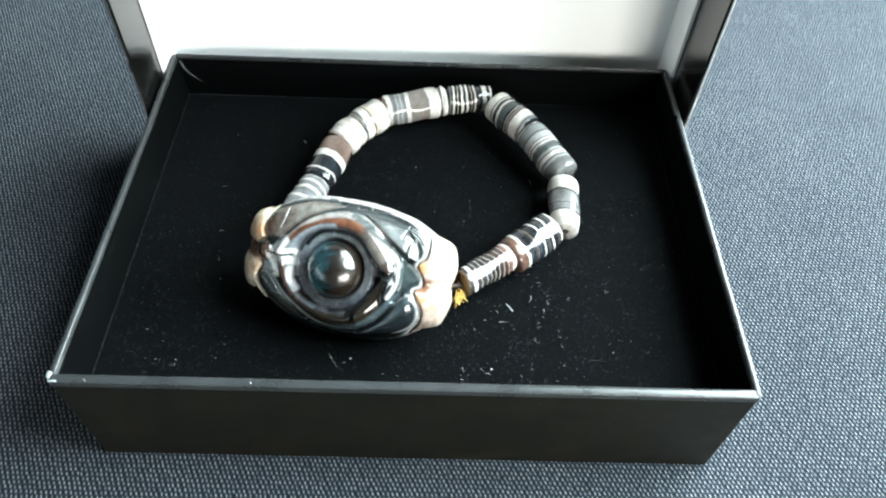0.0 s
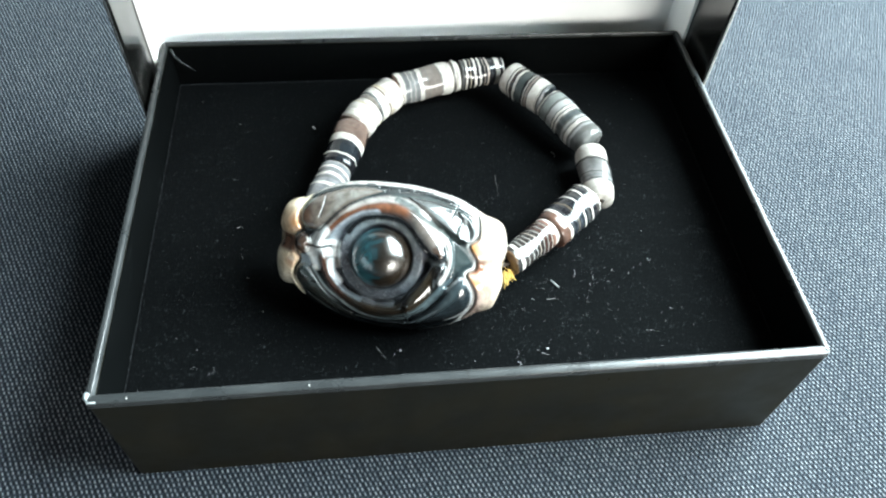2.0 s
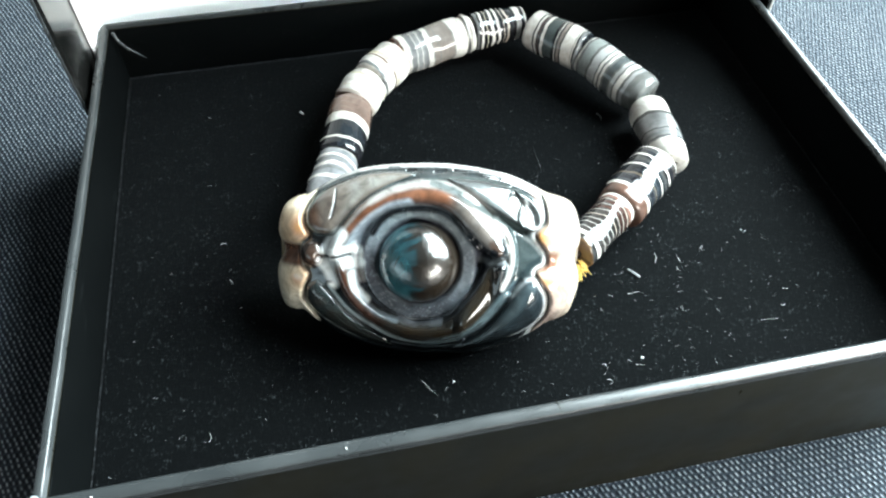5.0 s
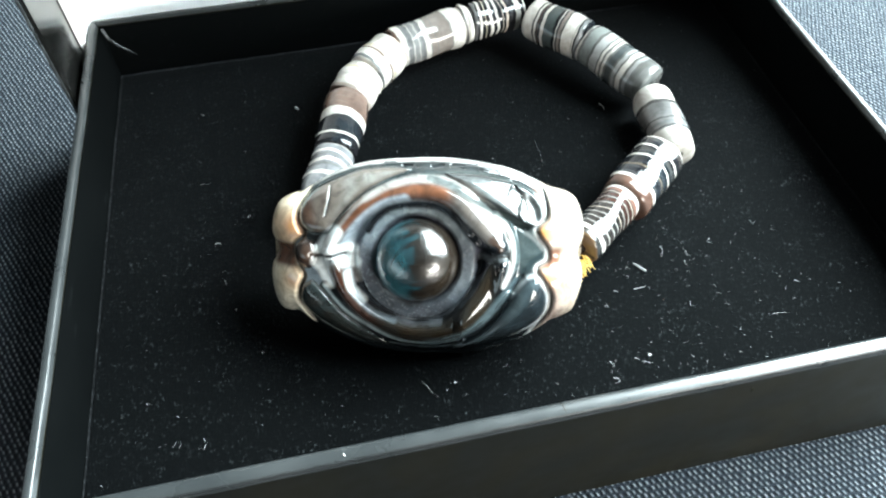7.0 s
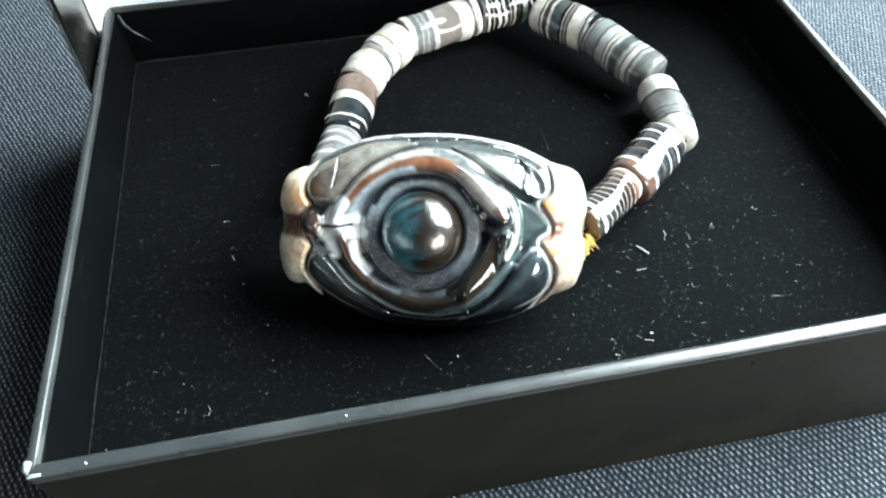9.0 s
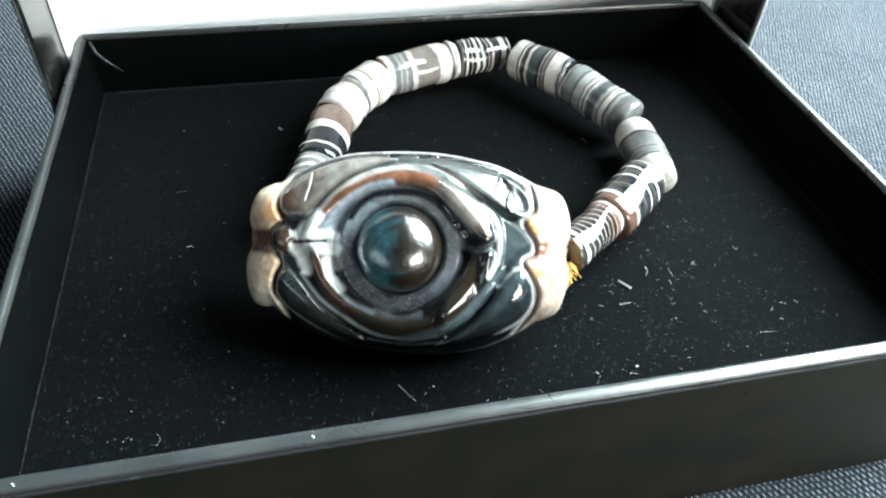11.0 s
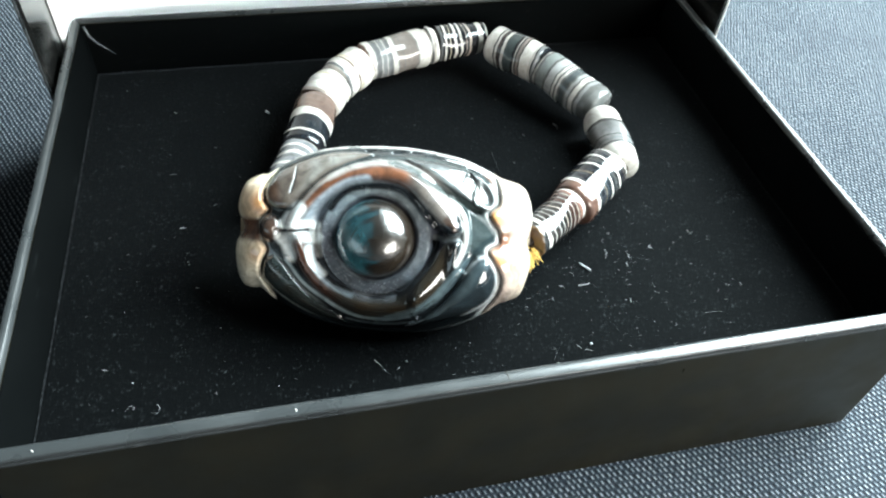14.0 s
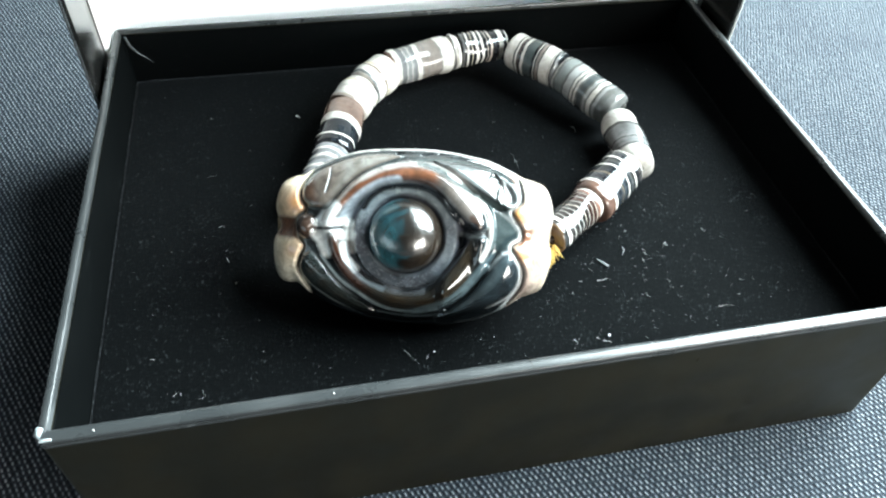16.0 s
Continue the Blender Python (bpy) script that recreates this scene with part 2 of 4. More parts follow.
def tube(bm, pts, radius, sides=6, taper=1.0):
    """A thin round strand along points in centimetres."""
    pts = [Vector(p) for p in pts]
    rings = []
    for i, p in enumerate(pts):
        way = (pts[min(i + 1, len(pts) - 1)] - pts[max(i - 1, 0)]).normalized()
        side = way.orthogonal().normalized()
        up = way.cross(side)
        r = radius * (1 + (taper - 1) * i / max(1, len(pts) - 1))
        rings.append([bm.verts.new((p + r * (math.cos(a) * side + math.sin(a) * up)) * CM) for a in [2 * math.pi * k / sides for k in range(sides)]])
    for a, b in zip(rings, rings[1:]):
        for k in range(sides):
            bm.faces.new((a[k], a[(k + 1) % sides], b[(k + 1) % sides], b[k]))
    bm.faces.new(rings[0][::-1])
    bm.faces.new(rings[-1])
    return bm


def grid_mesh(name, pts, colours, mat, parent, close_v=True, label=""):
    """A closed surface from a grid of points (rows x columns, centimetres), with a colour on each point."""
    rows, cols = pts.shape[:2]
    idx = np.arange(rows * cols).reshape(rows, cols)
    nxt = np.roll(idx, -1, 1)
    quads = np.stack([idx[:-1], nxt[:-1], nxt[1:], idx[1:]], -1).reshape(-1, 4)
    if not close_v:
        quads = np.stack([idx[:-1, :-1], idx[:-1, 1:], idx[1:, 1:], idx[1:, :-1]], -1).reshape(-1, 4)
    me = bpy.data.meshes.new(name)
    me.from_pydata((pts.reshape(-1, 3) * CM).tolist(), [], quads.tolist())
    me.update()
    if colours is not None:
        layer = me.color_attributes.new("stone", "FLOAT_COLOR", "POINT")
        flat = colours.reshape(rows * cols, -1)
        if flat.shape[1] == 3:
            flat = np.concatenate([flat, np.zeros((rows * cols, 1))], 1)
        layer.data.foreach_set("color", flat.ravel())
    me.polygons.foreach_set("use_smooth", [True] * len(me.polygons))
    me.materials.append(mat)
    ob = new(name, me)
    ob.parent = parent
    if label:
        ob["label"] = label
    return ob


# ---------------------------------------------------------------- the room round the table
X0, X1, Y0, Y1, ZF, ZC = -170, 100 * WX, -160, 170, -75, 170


def wall(name, *spans):
    bm = bmesh.new()
    for s in spans:
        block(bm, *s)
    return tagged(part(name, bm, M_WALL), "plain taupe plastered wall", "wall", kind="structure")


tagged(part("floor", slab(X0, X1, Y0, Y1, ZF - 5, ZF), M_FLOORING), "brown wooden floor under the table", "floor", kind="structure")
tagged(part("ceiling", slab(X0, X1, Y0, Y1, ZC, ZC + 5), M_CEILING), "plain white painted ceiling", "ceiling", kind="structure")
wall("wall_north", (X0 - 8, X1 + 8, Y1, Y1 + 8, ZF - 5, ZC + 5))
a, b, c, d = (100 * WEST[k] for k in ("y0", "y1", "z0", "z1"))
wall("wall_west", (X0 - 8, X0, Y0, a, ZF - 5, ZC + 5), (X0 - 8, X0, b, Y1, ZF - 5, ZC + 5), (X0 - 8, X0, a, b, ZF - 5, c), (X0 - 8, X0, a, b, d, ZC + 5))
wall("wall_south", (X0 - 8, X1 + 8, Y0 - 8, Y0, ZF - 5, ZC + 5))
spans, y_at = [], Y0
for w in sorted(WINDOWS, key=lambda w: w["y0"]):
    a, b, c, d = (100 * w[k] for k in ("y0", "y1", "z0", "z1"))
    spans += [(X1, X1 + 8, y_at, a, ZF - 5, ZC + 5), (X1, X1 + 8, a, b, ZF - 5, c), (X1, X1 + 8, a, b, d, ZC + 5)]
    y_at = b
wall("wall_east", *spans, (X1, X1 + 8, y_at, Y1, ZF - 5, ZC + 5))

# ---------------------------------------------------------------- table and cloth
table = thing("table", 0, 0.05, -0.75, "brown wooden table under a woven cloth", "table")
part("tabletop", slab(-70, 38, -45, 55, 71.0, 74.6, bevel=0.4), M_WOOD, table)
for lx in (-64, 32):
    for ly in (-39, 49):
        part("leg", slab(lx - 2.5, lx + 2.5, ly - 2.5, ly + 2.5, 0, 71.0, bevel=0.3), M_WOOD, table)


def cloth():
    """One sheet over the tabletop with a short drop at its edges."""
    bm = bmesh.new()
    x_a, x_b, hy, drop = -70.0, 38.0, 52.0, 18.0
    xs = [x_a - 0.6] + list(np.linspace(x_a, x_b, 40)) + [x_b + 0.6]
    ys = [-hy + 6.4] + list(np.linspace(-hy + 7, hy + 8, 34)) + [hy + 8.6]
    rows = []
    for j, y in enumerate(ys):
        row = []
        for i, x in enumerate(xs):
            z = 0.0 if 0 < i < len(xs) - 1 and 0 < j < len(ys) - 1 else -drop
            far = max(0.0, math.hypot(x, y - 5) - 22)
            z += min(far, 10) * 0.012 * noise.noise((x * 0.07, y * 0.07, 0.3))
            row.append(bm.verts.new(Vector((x, y, z)) * CM))
        rows.append(row)
    for a, b in zip(rows, rows[1:]):
        for k in range(len(a) - 1):
            bm.faces.new((a[k], a[k + 1], b[k + 1], b[k]))
    ob = part("tablecloth", bm, M_CLOTH, smooth=False)
    solid = ob.modifiers.new("thickness", "SOLIDIFY")
    solid.thickness, solid.offset = 0.0012, -1.0
    return tagged(ob, "navy blue and grey coarse woven cloth lying flat", "tablecloth")


cloth()

# ---------------------------------------------------------------- the open gift box
HW, DEPTH, RIM, PAD, T = 7.08, 10.32, 3.48, 2.15, 0.22
SIDES = (1.0, 0.58, 0.28, 0.62)
base = thing("gift_box", 0, 0, 0, "open black paper-covered gift box with worn grey rim", "box")


def ring(x0, x1, y0, y1, radius, section, wobble=0.0, per_corner=7, per_side=40, sides=(1, 1, 1, 1)):
    """A rounded rectangular frame; section is a closed outline of (inset from the outer edge, height). sides: how thick it is at the front, right, back and left."""
    bm = bmesh.new()
    corners = ((x1 - radius, y0 + radius, -90), (x1 - radius, y1 - radius, 0), (x0 + radius, y1 - radius, 90), (x0 + radius, y0 + radius, 180))
    spine = []
    for n, (cx, cy, a0) in enumerate(corners):
        arc = [(cx, cy, radians(a0 + 90 * k / per_corner)) for k in range(per_corner + 1)]
        spine += arc
        nx, ny, na = corners[(n + 1) % 4]
        spine += [(cx + (nx - cx) * k / per_side, cy + (ny - cy) * k / per_side, radians(a0 + 90)) for k in range(1, per_side)]
    rows = []
    for cx, cy, a in spine:
        out = Vector((math.cos(a), math.sin(a), 0))
        row = []
        for inset, z in section:
            kx, ky = sides[1] if out.x > 0 else sides[3], sides[2] if out.y > 0 else sides[0]
            near = inset * (kx * out.x**2 + ky * out.y**2)
            if near < radius:
                p = Vector((cx, cy, z)) + out * (radius - near)
            else:
                p = Vector((cx - round(out.x * 1.42) * max(0.0, inset * kx - radius), cy - round(out.y * 1.42) * max(0.0, inset * ky - radius), z))
            if wobble:
                p += out * wobble * noise.noise((p.x * 1.3, p.y * 1.3, 4.0 + z)) + Vector((0, 0, 0.6 * wobble * noise.noise((p.x * 0.9, p.y * 0.9, 8.0))))
            row.append(bm.verts.new(p * CM))
        rows.append(row)
    k = len(section)
    for a, b in zip(rows, rows[1:] + rows[:1]):
        for i in range(k):
            bm.faces.new((a[i], b[i], b[(i + 1) % k], a[(i + 1) % k]))
    return bm


B0, B1 = -0.08, DEPTH
part("bottom", slab(-HW + T, HW - T, B0 + T, B1 - T, 0.02, 0.17, bevel=0.03), M_BOX, base)
part("wall_frame", ring(-HW, HW, B0, B1, 0.11, [(0.03, 0.02), (0.0, 0.06), (0.0, RIM - 0.10), (T, RIM - 0.10), (T, 0.02)], sides=SIDES), M_BOX, base, smooth=False)
part("inner_lining", ring(-HW + T * SIDES[3], HW - T * SIDES[1], B0 + T, B1 - T * SIDES[2], 0.02, [(0.0, 0.18), (0.0, RIM - 0.115), (0.018, RIM - 0.115), (0.018, 0.18)]), M_INNER, base, "matte black inner lining")
part("rim", ring(-HW - 0.012, HW + 0.012, B0 - 0.012, B1 + 0.012, 0.12,
                 [(0.012, RIM - 0.16), (-0.004, RIM - 0.15), (-0.002, RIM - 0.105), (0.014, RIM - 0.092), (0.004, RIM - 0.078), (0.0, RIM - 0.03), (0.010, RIM - 0.010), (0.028, RIM), (0.165, RIM - 0.003), (0.192, RIM - 0.018), (0.215, RIM - 0.048), (0.230, RIM - 0.095), (0.228, RIM - 0.11)],
                 wobble=0.007, sides=SIDES), M_RIM, base, "grey worn paper-wrapped edge", smooth=True)


def crease(name, pts, radius, label, mat):
    return part(name, tube(bmesh.new(), pts, radius, 6, 0.35), mat, base, label, smooth=True)


crease("torn_paper", [(-6.86, 10.10, 3.40), (-6.80, 10.07, 3.18), (-6.66, 10.06, 3.00), (-6.52, 10.07, 2.86), (-6.38, 10.09, 2.70)], 0.036, "pale torn paper sliver in the corner", M_RIM)
crease("folded_corner", [(-7.06, 0.13, RIM + 0.005), (-7.07, 0.02, RIM + 0.012), (-7.02, -0.06, RIM + 0.008), (-6.88, -0.06, RIM)], 0.055, "folded pale paper corner", M_FOLD)
for fx, fy, l in ((-3.10, 0.0, 0.02), (-6.35, -0.01, 0.03)):
    crease("rim_scuff", [(fx - l / 2, fy + 0.01, RIM + 0.002), (fx + l / 2, fy - 0.02, RIM + 0.001)], 0.014, "small pale scuff", M_SCUFF)
crease("rim_joint", [(-0.17, 0.12, RIM - 0.004), (-0.15, 0.03, RIM), (-0.138, -0.06, RIM - 0.002), (-0.13, -0.093, RIM - 0.05)], 0.006, "dark joint of the wrapping paper", M_BOX)
crease("front_mark", [(2.66, -0.083, 3.06), (2.68, -0.083, 2.92)], 0.012, "small dark dent", M_BOX)

lid = thing("box_cover", 0, 0.0985, 0, "black gift box cover with white lining, standing upright behind the box", "box cover")
lid.rotation_euler = (0, 0, radians(1.6))
LW, LF, LB, LT = 7.36, -1.62, 1.45, 10.6
part("panel", slab(-LW, LW, LB - 0.16, LB, 0, LT, bevel=0.03), M_COVER, lid)
part("side_wall", slab(-LW, -LW + 0.11, LF, LB - 0.165, 0, LT, bevel=0.04), M_COVER, lid)
part("side_wall", slab(LW - 0.11, LW, LF, LB - 0.165, 0, LT, bevel=0.04), M_COVER, lid)
# Right edge painted pale as the window lights it; left keeps rim paper.
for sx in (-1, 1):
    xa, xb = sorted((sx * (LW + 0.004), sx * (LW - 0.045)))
    part("worn_edge", slab(xa, xb, LF - 0.02, LF + 0.03, 0, LT, bevel=0.015), M_LIT_EDGE if sx > 0 else M_RIM, lid, "worn paper edge, painted bright on the lit side")
part("top_wall", slab(-LW + 0.115, LW - 0.115, LF, LB - 0.165, LT - 0.11, LT, bevel=0.03), M_COVER, lid)
iw = LW - 0.12
lining = part("lining", slab(-iw, iw, LB - 0.30, LB - 0.17, 0.05, LT - 0.2), M_WHITE, lid, "plain white lining tray")
part("lining_side", slab(-iw, -iw + 0.1, -0.05, LB - 0.305, 0.05, LT - 0.2, bevel=0.02), M_WHITE, lining)
part("lining_side", slab(iw - 0.1, iw, -0.05, LB - 0.305, 0.05, LT - 0.2, bevel=0.02), M_WHITE, lining)
part("lining_top", slab(-iw + 0.105, iw - 0.105, -0.05, LB - 0.305, LT - 0.3, LT - 0.2, bevel=0.02), M_WHITE, lining)

pad = tagged(part("velvet_pad", slab(-HW + 0.15, HW - T * SIDES[1] - 0.05, -0.04 + T, DEPTH - T * SIDES[2] - 0.04, 0.18, PAD, bevel=0.08, segments=3), M_VELVET),
             "black velvet pad with lint, lying in the gift box", "pad")

part("seam", ring(-HW + 0.155, HW - T * SIDES[1] - 0.055, 0.185, DEPTH - T * SIDES[2] - 0.045, 0.08, [(0.0, PAD - 0.07), (0.0, PAD - 0.01), (0.010, PAD + 0.004), (0.022, PAD + 0.004), (0.03, PAD - 0.06)], wobble=0.01), M_SEAM, pad, "fuzzy grey edge of the pad", smooth=True)

# ---------------------------------------------------------------- the bracelet
bracelet = thing("bracelet", 0, 0, 0, "banded stone bead bracelet with carved eye pendant on velvet", "bracelet")

WHITE, CREAM, GREY, BLACK, BROWN, BLUE = (0.44, 0.41, 0.375), (0.40, 0.35, 0.25), (0.07, 0.07, 0.07), (0.006, 0.006, 0.007), (0.055, 0.030, 0.022), (0.085, 0.085, 0.09)


def smooth01(x, a, b):
    s = np.clip((x - a) / (b - a), 0, 1)
    return s * s * (3 - 2 * s)


def bell(x, w):
    return np.exp(-((x / w) ** 2))


def stone_bead(p0, p1, r, ground, bands, waist=0.0, r1=None, round_end=0.12, slant=0.0, label=""):
    """A drilled cylinder bead between two points; bands are (middle, half width, colour) along its length."""
    p0, p1 = Vector(p0), Vector(p1)
    way = p1 - p0
    length = way.length
    way.normalize()
    side = way.orthogonal().normalized()
    up = way.cross(side)
    r1 = r if r1 is None else r1
    s = np.concatenate([np.zeros(1), np.linspace(0, 0.06, 7), np.linspace(0.06, 0.94, 260)[1:], np.linspace(0.94, 1, 7)[1:], np.ones(1)])
    ang = np.linspace(0, 2 * np.pi, 40, endpoint=False)
    near = np.minimum(s, 1 - s) * length
    prof = np.sqrt(np.clip(1 - np.clip(1 - near / round_end, 0, 1) ** 2, 0, 1)) * 0.14 + 0.86
    prof = prof * (1 + (0.03 - waist) * np.sin(np.pi * s) ** 2) * 1.035 * (r + (r1 - r) * s)
    prof[0] = prof[-1] = 0.09
    prof = np.tile(prof[:, None], (1, 40))
    wob = 0.012 * np.sin(3 * ang + 9 * s[:, None] + p0.x * 5) * (prof > 0.1)
    prof = prof + wob
    pts = (np.array(p0) + (s * length)[:, None, None] * np.array(way)
           + prof[..., None] * (np.cos(ang)[None, :, None] * np.array(side) + np.sin(ang)[None, :, None] * np.array(up)))
    k1, k2 = 4 * p0.x, 7 * p0.y
    S = s[:, None] + slant * np.cos(ang + p0.y) + 0.008 * np.sin(2 * ang + k1 + 6 * s[:, None]) + 0.004 * np.sin(5 * ang + k2 - 9 * s[:, None]) + 0.004 * np.sin(11 * ang + k1)
    col = np.tile(np.array(ground, float), (*S.shape, 1))
    veil = 0.5 + 0.5 * np.sin(2 * ang + 5 * s[:, None] + k2) * np.cos(3 * ang - 7 * s[:, None] + k1)
    fine = np.clip(np.sin(S * length * 42 + k1) - 0.5, 0, 1) * veil
    col = col * (0.7 + 0.6 * veil[..., None]) + 0.03 * fine[..., None]
    for mid, half, c in bands:
        half = 0.25 * half if half < 0.0125 else half
        k = (1 - smooth01(np.abs(S - mid), half, half + 0.009 / length))[..., None]
        col = col * (1 - k) + np.array(c) * k
    col = col * (1 + 0.6 * (1 - smooth01(col, 0.02, 0.30)))
    return grid_mesh("bead", pts, col, M_BEAD, bracelet, label=label)


TAUPE, SMOKE, BUFF, ASH = (0.10, 0.082, 0.072), (0.058, 0.057, 0.054), (0.33, 0.27, 0.21), (0.22, 0.20, 0.18)
stone_bead((-3.02, 4.70, 2.92), (-2.62, 6.03, 2.77), 0.385, BLUE, [(0.40, 0.03, WHITE), (0.55, 0.02, GREY), (0.64, 0.03, WHITE), (0.74, 0.015, GREY), (0.82, 0.02, WHITE), (0.98, 0.02, WHITE)], label="pale blue-grey banded stone bead")
stone_bead((-2.60, 6.07, 2.77), (-2.16, 7.47, 2.81), 0.40, (0.075, 0.048, 0.038), [(0.20, 0.27, BLACK), (0.18, 0.016, WHITE), (0.53, 0.070, WHITE), (0.98, 0.02, BROWN)], r1=0.425, label="black and brown stone bead with a white ring")
stone_bead((-2.15, 7.50, 2.82), (-1.72, 8.05, 2.92), 0.43, WHITE, [(0.05, 0.10, BUFF), (0.02, 0.05, BROWN), (0.30, 0.008, CREAM), (0.80, 0.03, CREAM)], round_end=0.16, slant=0.05, label="cream white stone bead")
stone_bead((-1.70, 8.08, 2.92), (-1.07, 8.75, 2.90), 0.43, WHITE, [(0.04, 0.03, GREY), (0.34, 0.020, BROWN), (0.44, 0.05, CREAM), (0.95, 0.03, (0.14, 0.09, 0.07))], round_end=0.15, slant=-0.02, label="white stone bead with brown rings")
stone_bead((-1.04, 8.79, 2.90), (0.47, 9.28, 2.90), 0.41, (0.12, 0.12, 0.12), [(0.02, 0.02, BROWN), (0.08, 0.04, WHITE), (0.17, 0.03, GREY), (0.22, 0.006, WHITE), (0.30, 0.006, WHITE), (0.36, 0.02, GREY), (0.42, 0.03, WHITE), (0.62, 0.15, TAUPE), (0.55, 0.006, GREY), (0.90, 0.11, WHITE)], waist=0.05, r1=0.43, label="grey and white banded stone bead")
stone_bead((0.50, 9.29, 2.90), (0.71, 9.34, 2.91), 0.40, WHITE, [(0.2, 0.06, GREY)], round_end=0.1, label="white disc bead")
stone_bead((0.74, 9.35, 2.91), (1.98, 9.57, 2.88), 0.40, BLACK, [(0.04, 0.02, GREY), (0.12, 0.016, WHITE), (0.21, 0.010, CREAM), (0.31, 0.022, WHITE), (0.42, 0.018, WHITE), (0.52, 0.012, BUFF), (0.60, 0.016, BUFF), (0.82, 0.045, WHITE), (0.97, 0.02, WHITE)], r1=0.33, label="black stone bead with white rings")
stone_bead((2.12, 9.19, 2.92), (3.00, 8.12, 2.94), 0.43, BLACK, [(0.09, 0.11, WHITE), (0.25, 0.014, WHITE), (0.30, 0.010, BROWN), (0.37, 0.022, WHITE), (0.48, 0.07, (0.026, 0.031, 0.030)), (0.61, 0.012, WHITE), (0.67, 0.02, TAUPE), (0.82, 0.10, WHITE), (0.90, 0.005, GREY), (0.97, 0.02, GREY)], slant=0.02, label="white and black banded stone bead")
stone_bead((3.02, 8.09, 2.93), (3.88, 6.67, 2.75), 0.42, SMOKE, [(0.03, 0.03, WHITE), (0.16, 0.06, (0.10, 0.11, 0.105)), (0.31, 0.05, (0.24, 0.24, 0.23)), (0.40, 0.014, WHITE), (0.46, 0.014, WHITE), (0.55, 0.04, (0.032, 0.036, 0.036)), (0.64, 0.02, (0.22, 0.22, 0.21)), (0.72, 0.03, WHITE), (0.81, 0.02, (0.16, 0.16, 0.155)), (0.90, 0.025, SMOKE)], slant=0.03, round_end=0.2, label="smoky grey banded stone bead")
stone_bead((3.81, 6.42, 2.68), (3.73, 4.80, 2.66), 0.40, (0.075, 0.072, 0.070), [(0.12, 0.15, WHITE), (0.30, 0.02, (0.03, 0.028, 0.026)), (0.48, 0.012, GREY), (0.57, 0.012, BLACK), (0.64, 0.015, GREY), (0.70, 0.012, BLACK), (0.86, 0.13, WHITE)], slant=0.04, r1=0.34, round_end=0.26, label="grey stone bead with white ends")
stone_bead((3.35, 4.81, 2.75), (2.27, 3.89, 2.69), 0.445, BLACK, [(0.03, 0.026, WHITE), (0.10, 0.03, (0.022, 0.020, 0.019)), (0.23, 0.013, WHITE), (0.32, 0.03, (0.020, 0.019, 0.018)), (0.42, 0.013, WHITE), (0.60, 0.0128, (0.05, 0.04, 0.03)), (0.81, 0.024, WHITE), (0.93, 0.09, BROWN)], label="long black stone bead with thin white rings")
stone_bead((2.21, 3.86, 2.77), (1.09, 2.85, 3.02), 0.35, (0.012, 0.010, 0.009), [(0.04, 0.05, WHITE), (0.12, 0.03, (0.07, 0.036, 0.027)), (0.18, 0.010, BUFF), (0.23, 0.020, (0.026, 0.012, 0.009)), (0.28, 0.010, ASH), (0.33, 0.018, (0.026, 0.012, 0.009)), (0.385, 0.011, ASH), (0.48, 0.010, BUFF), (0.57, 0.010, ASH), (0.66, 0.011, ASH), (0.76, 0.012, ASH), (0.87, 0.028, WHITE), (0.99, 0.013, (0.075, 0.042, 0.020))], r1=0.31, label="striped black, white and brown stone bead")

CORD = [(-2.9, 3.9, 3.2), (-3.02, 4.70, 2.92), (-2.61, 6.05, 2.77), (-2.155, 7.485, 2.81), (-1.71, 8.065, 2.92), (-1.055, 8.77, 2.90), (0.485, 9.285, 2.90), (0.725, 9.345, 2.91),
        (1.98, 9.57, 2.88), (2.12, 9.19, 2.92), (3.01, 8.105, 2.935), (3.88, 6.67, 2.75), (3.81, 6.42, 2.68), (3.73, 4.80, 2.66), (3.35, 4.81, 2.75), (2.24, 3.875, 2.73), (1.09, 2.83, 3.03), (0.6, 2.6, 3.2)]
part("cord", tube(bmesh.new(), CORD, 0.05, 8), M_CORD, bracelet, "dark brown stringing cord")

# The carved pendant: u along its length, v across its face, n out of its face.
PC = Vector((-1.407, 3.035, 3.295))
TURN_P, TILT_P, SKEW = radians(-18.63), radians(45.63), radians(-3.9)
E_U = Vector((math.cos(TURN_P), math.sin(TURN_P), 0))
PERP = Vector((-math.sin(TURN_P), math.cos(TURN_P), 0))
E_N = math.cos(TILT_P) * Vector((0, 0, 1)) - math.sin(TILT_P) * PERP
E_V = E_N.cross(E_U)
E_U, E_V = math.cos(SKEW) * E_U - math.sin(SKEW) * E_V, math.cos(SKEW) * E_V + math.sin(SKEW) * E_U
EYE_U, EYE_V, EYE_R = -0.07, 0.05, 0.60


def curve(points, per=8):
    """A smooth line through a few points."""
    p = [points[0]] + list(points) + [points[-1]]
    out = []
    for i in range(1, len(p) - 2):
        p0, p1, p2, p3 = (np.array(q, float) for q in p[i - 1:i + 3])
        for k in range(per):
            t = k / per
            out.append(0.5 * (2 * p1 + (p2 - p0) * t + (2 * p0 - 5 * p1 + 4 * p2 - p3) * t**2 + (3 * p1 - p0 - 3 * p2 + p3) * t**3))
    return out + [np.array(points[-1], float)]


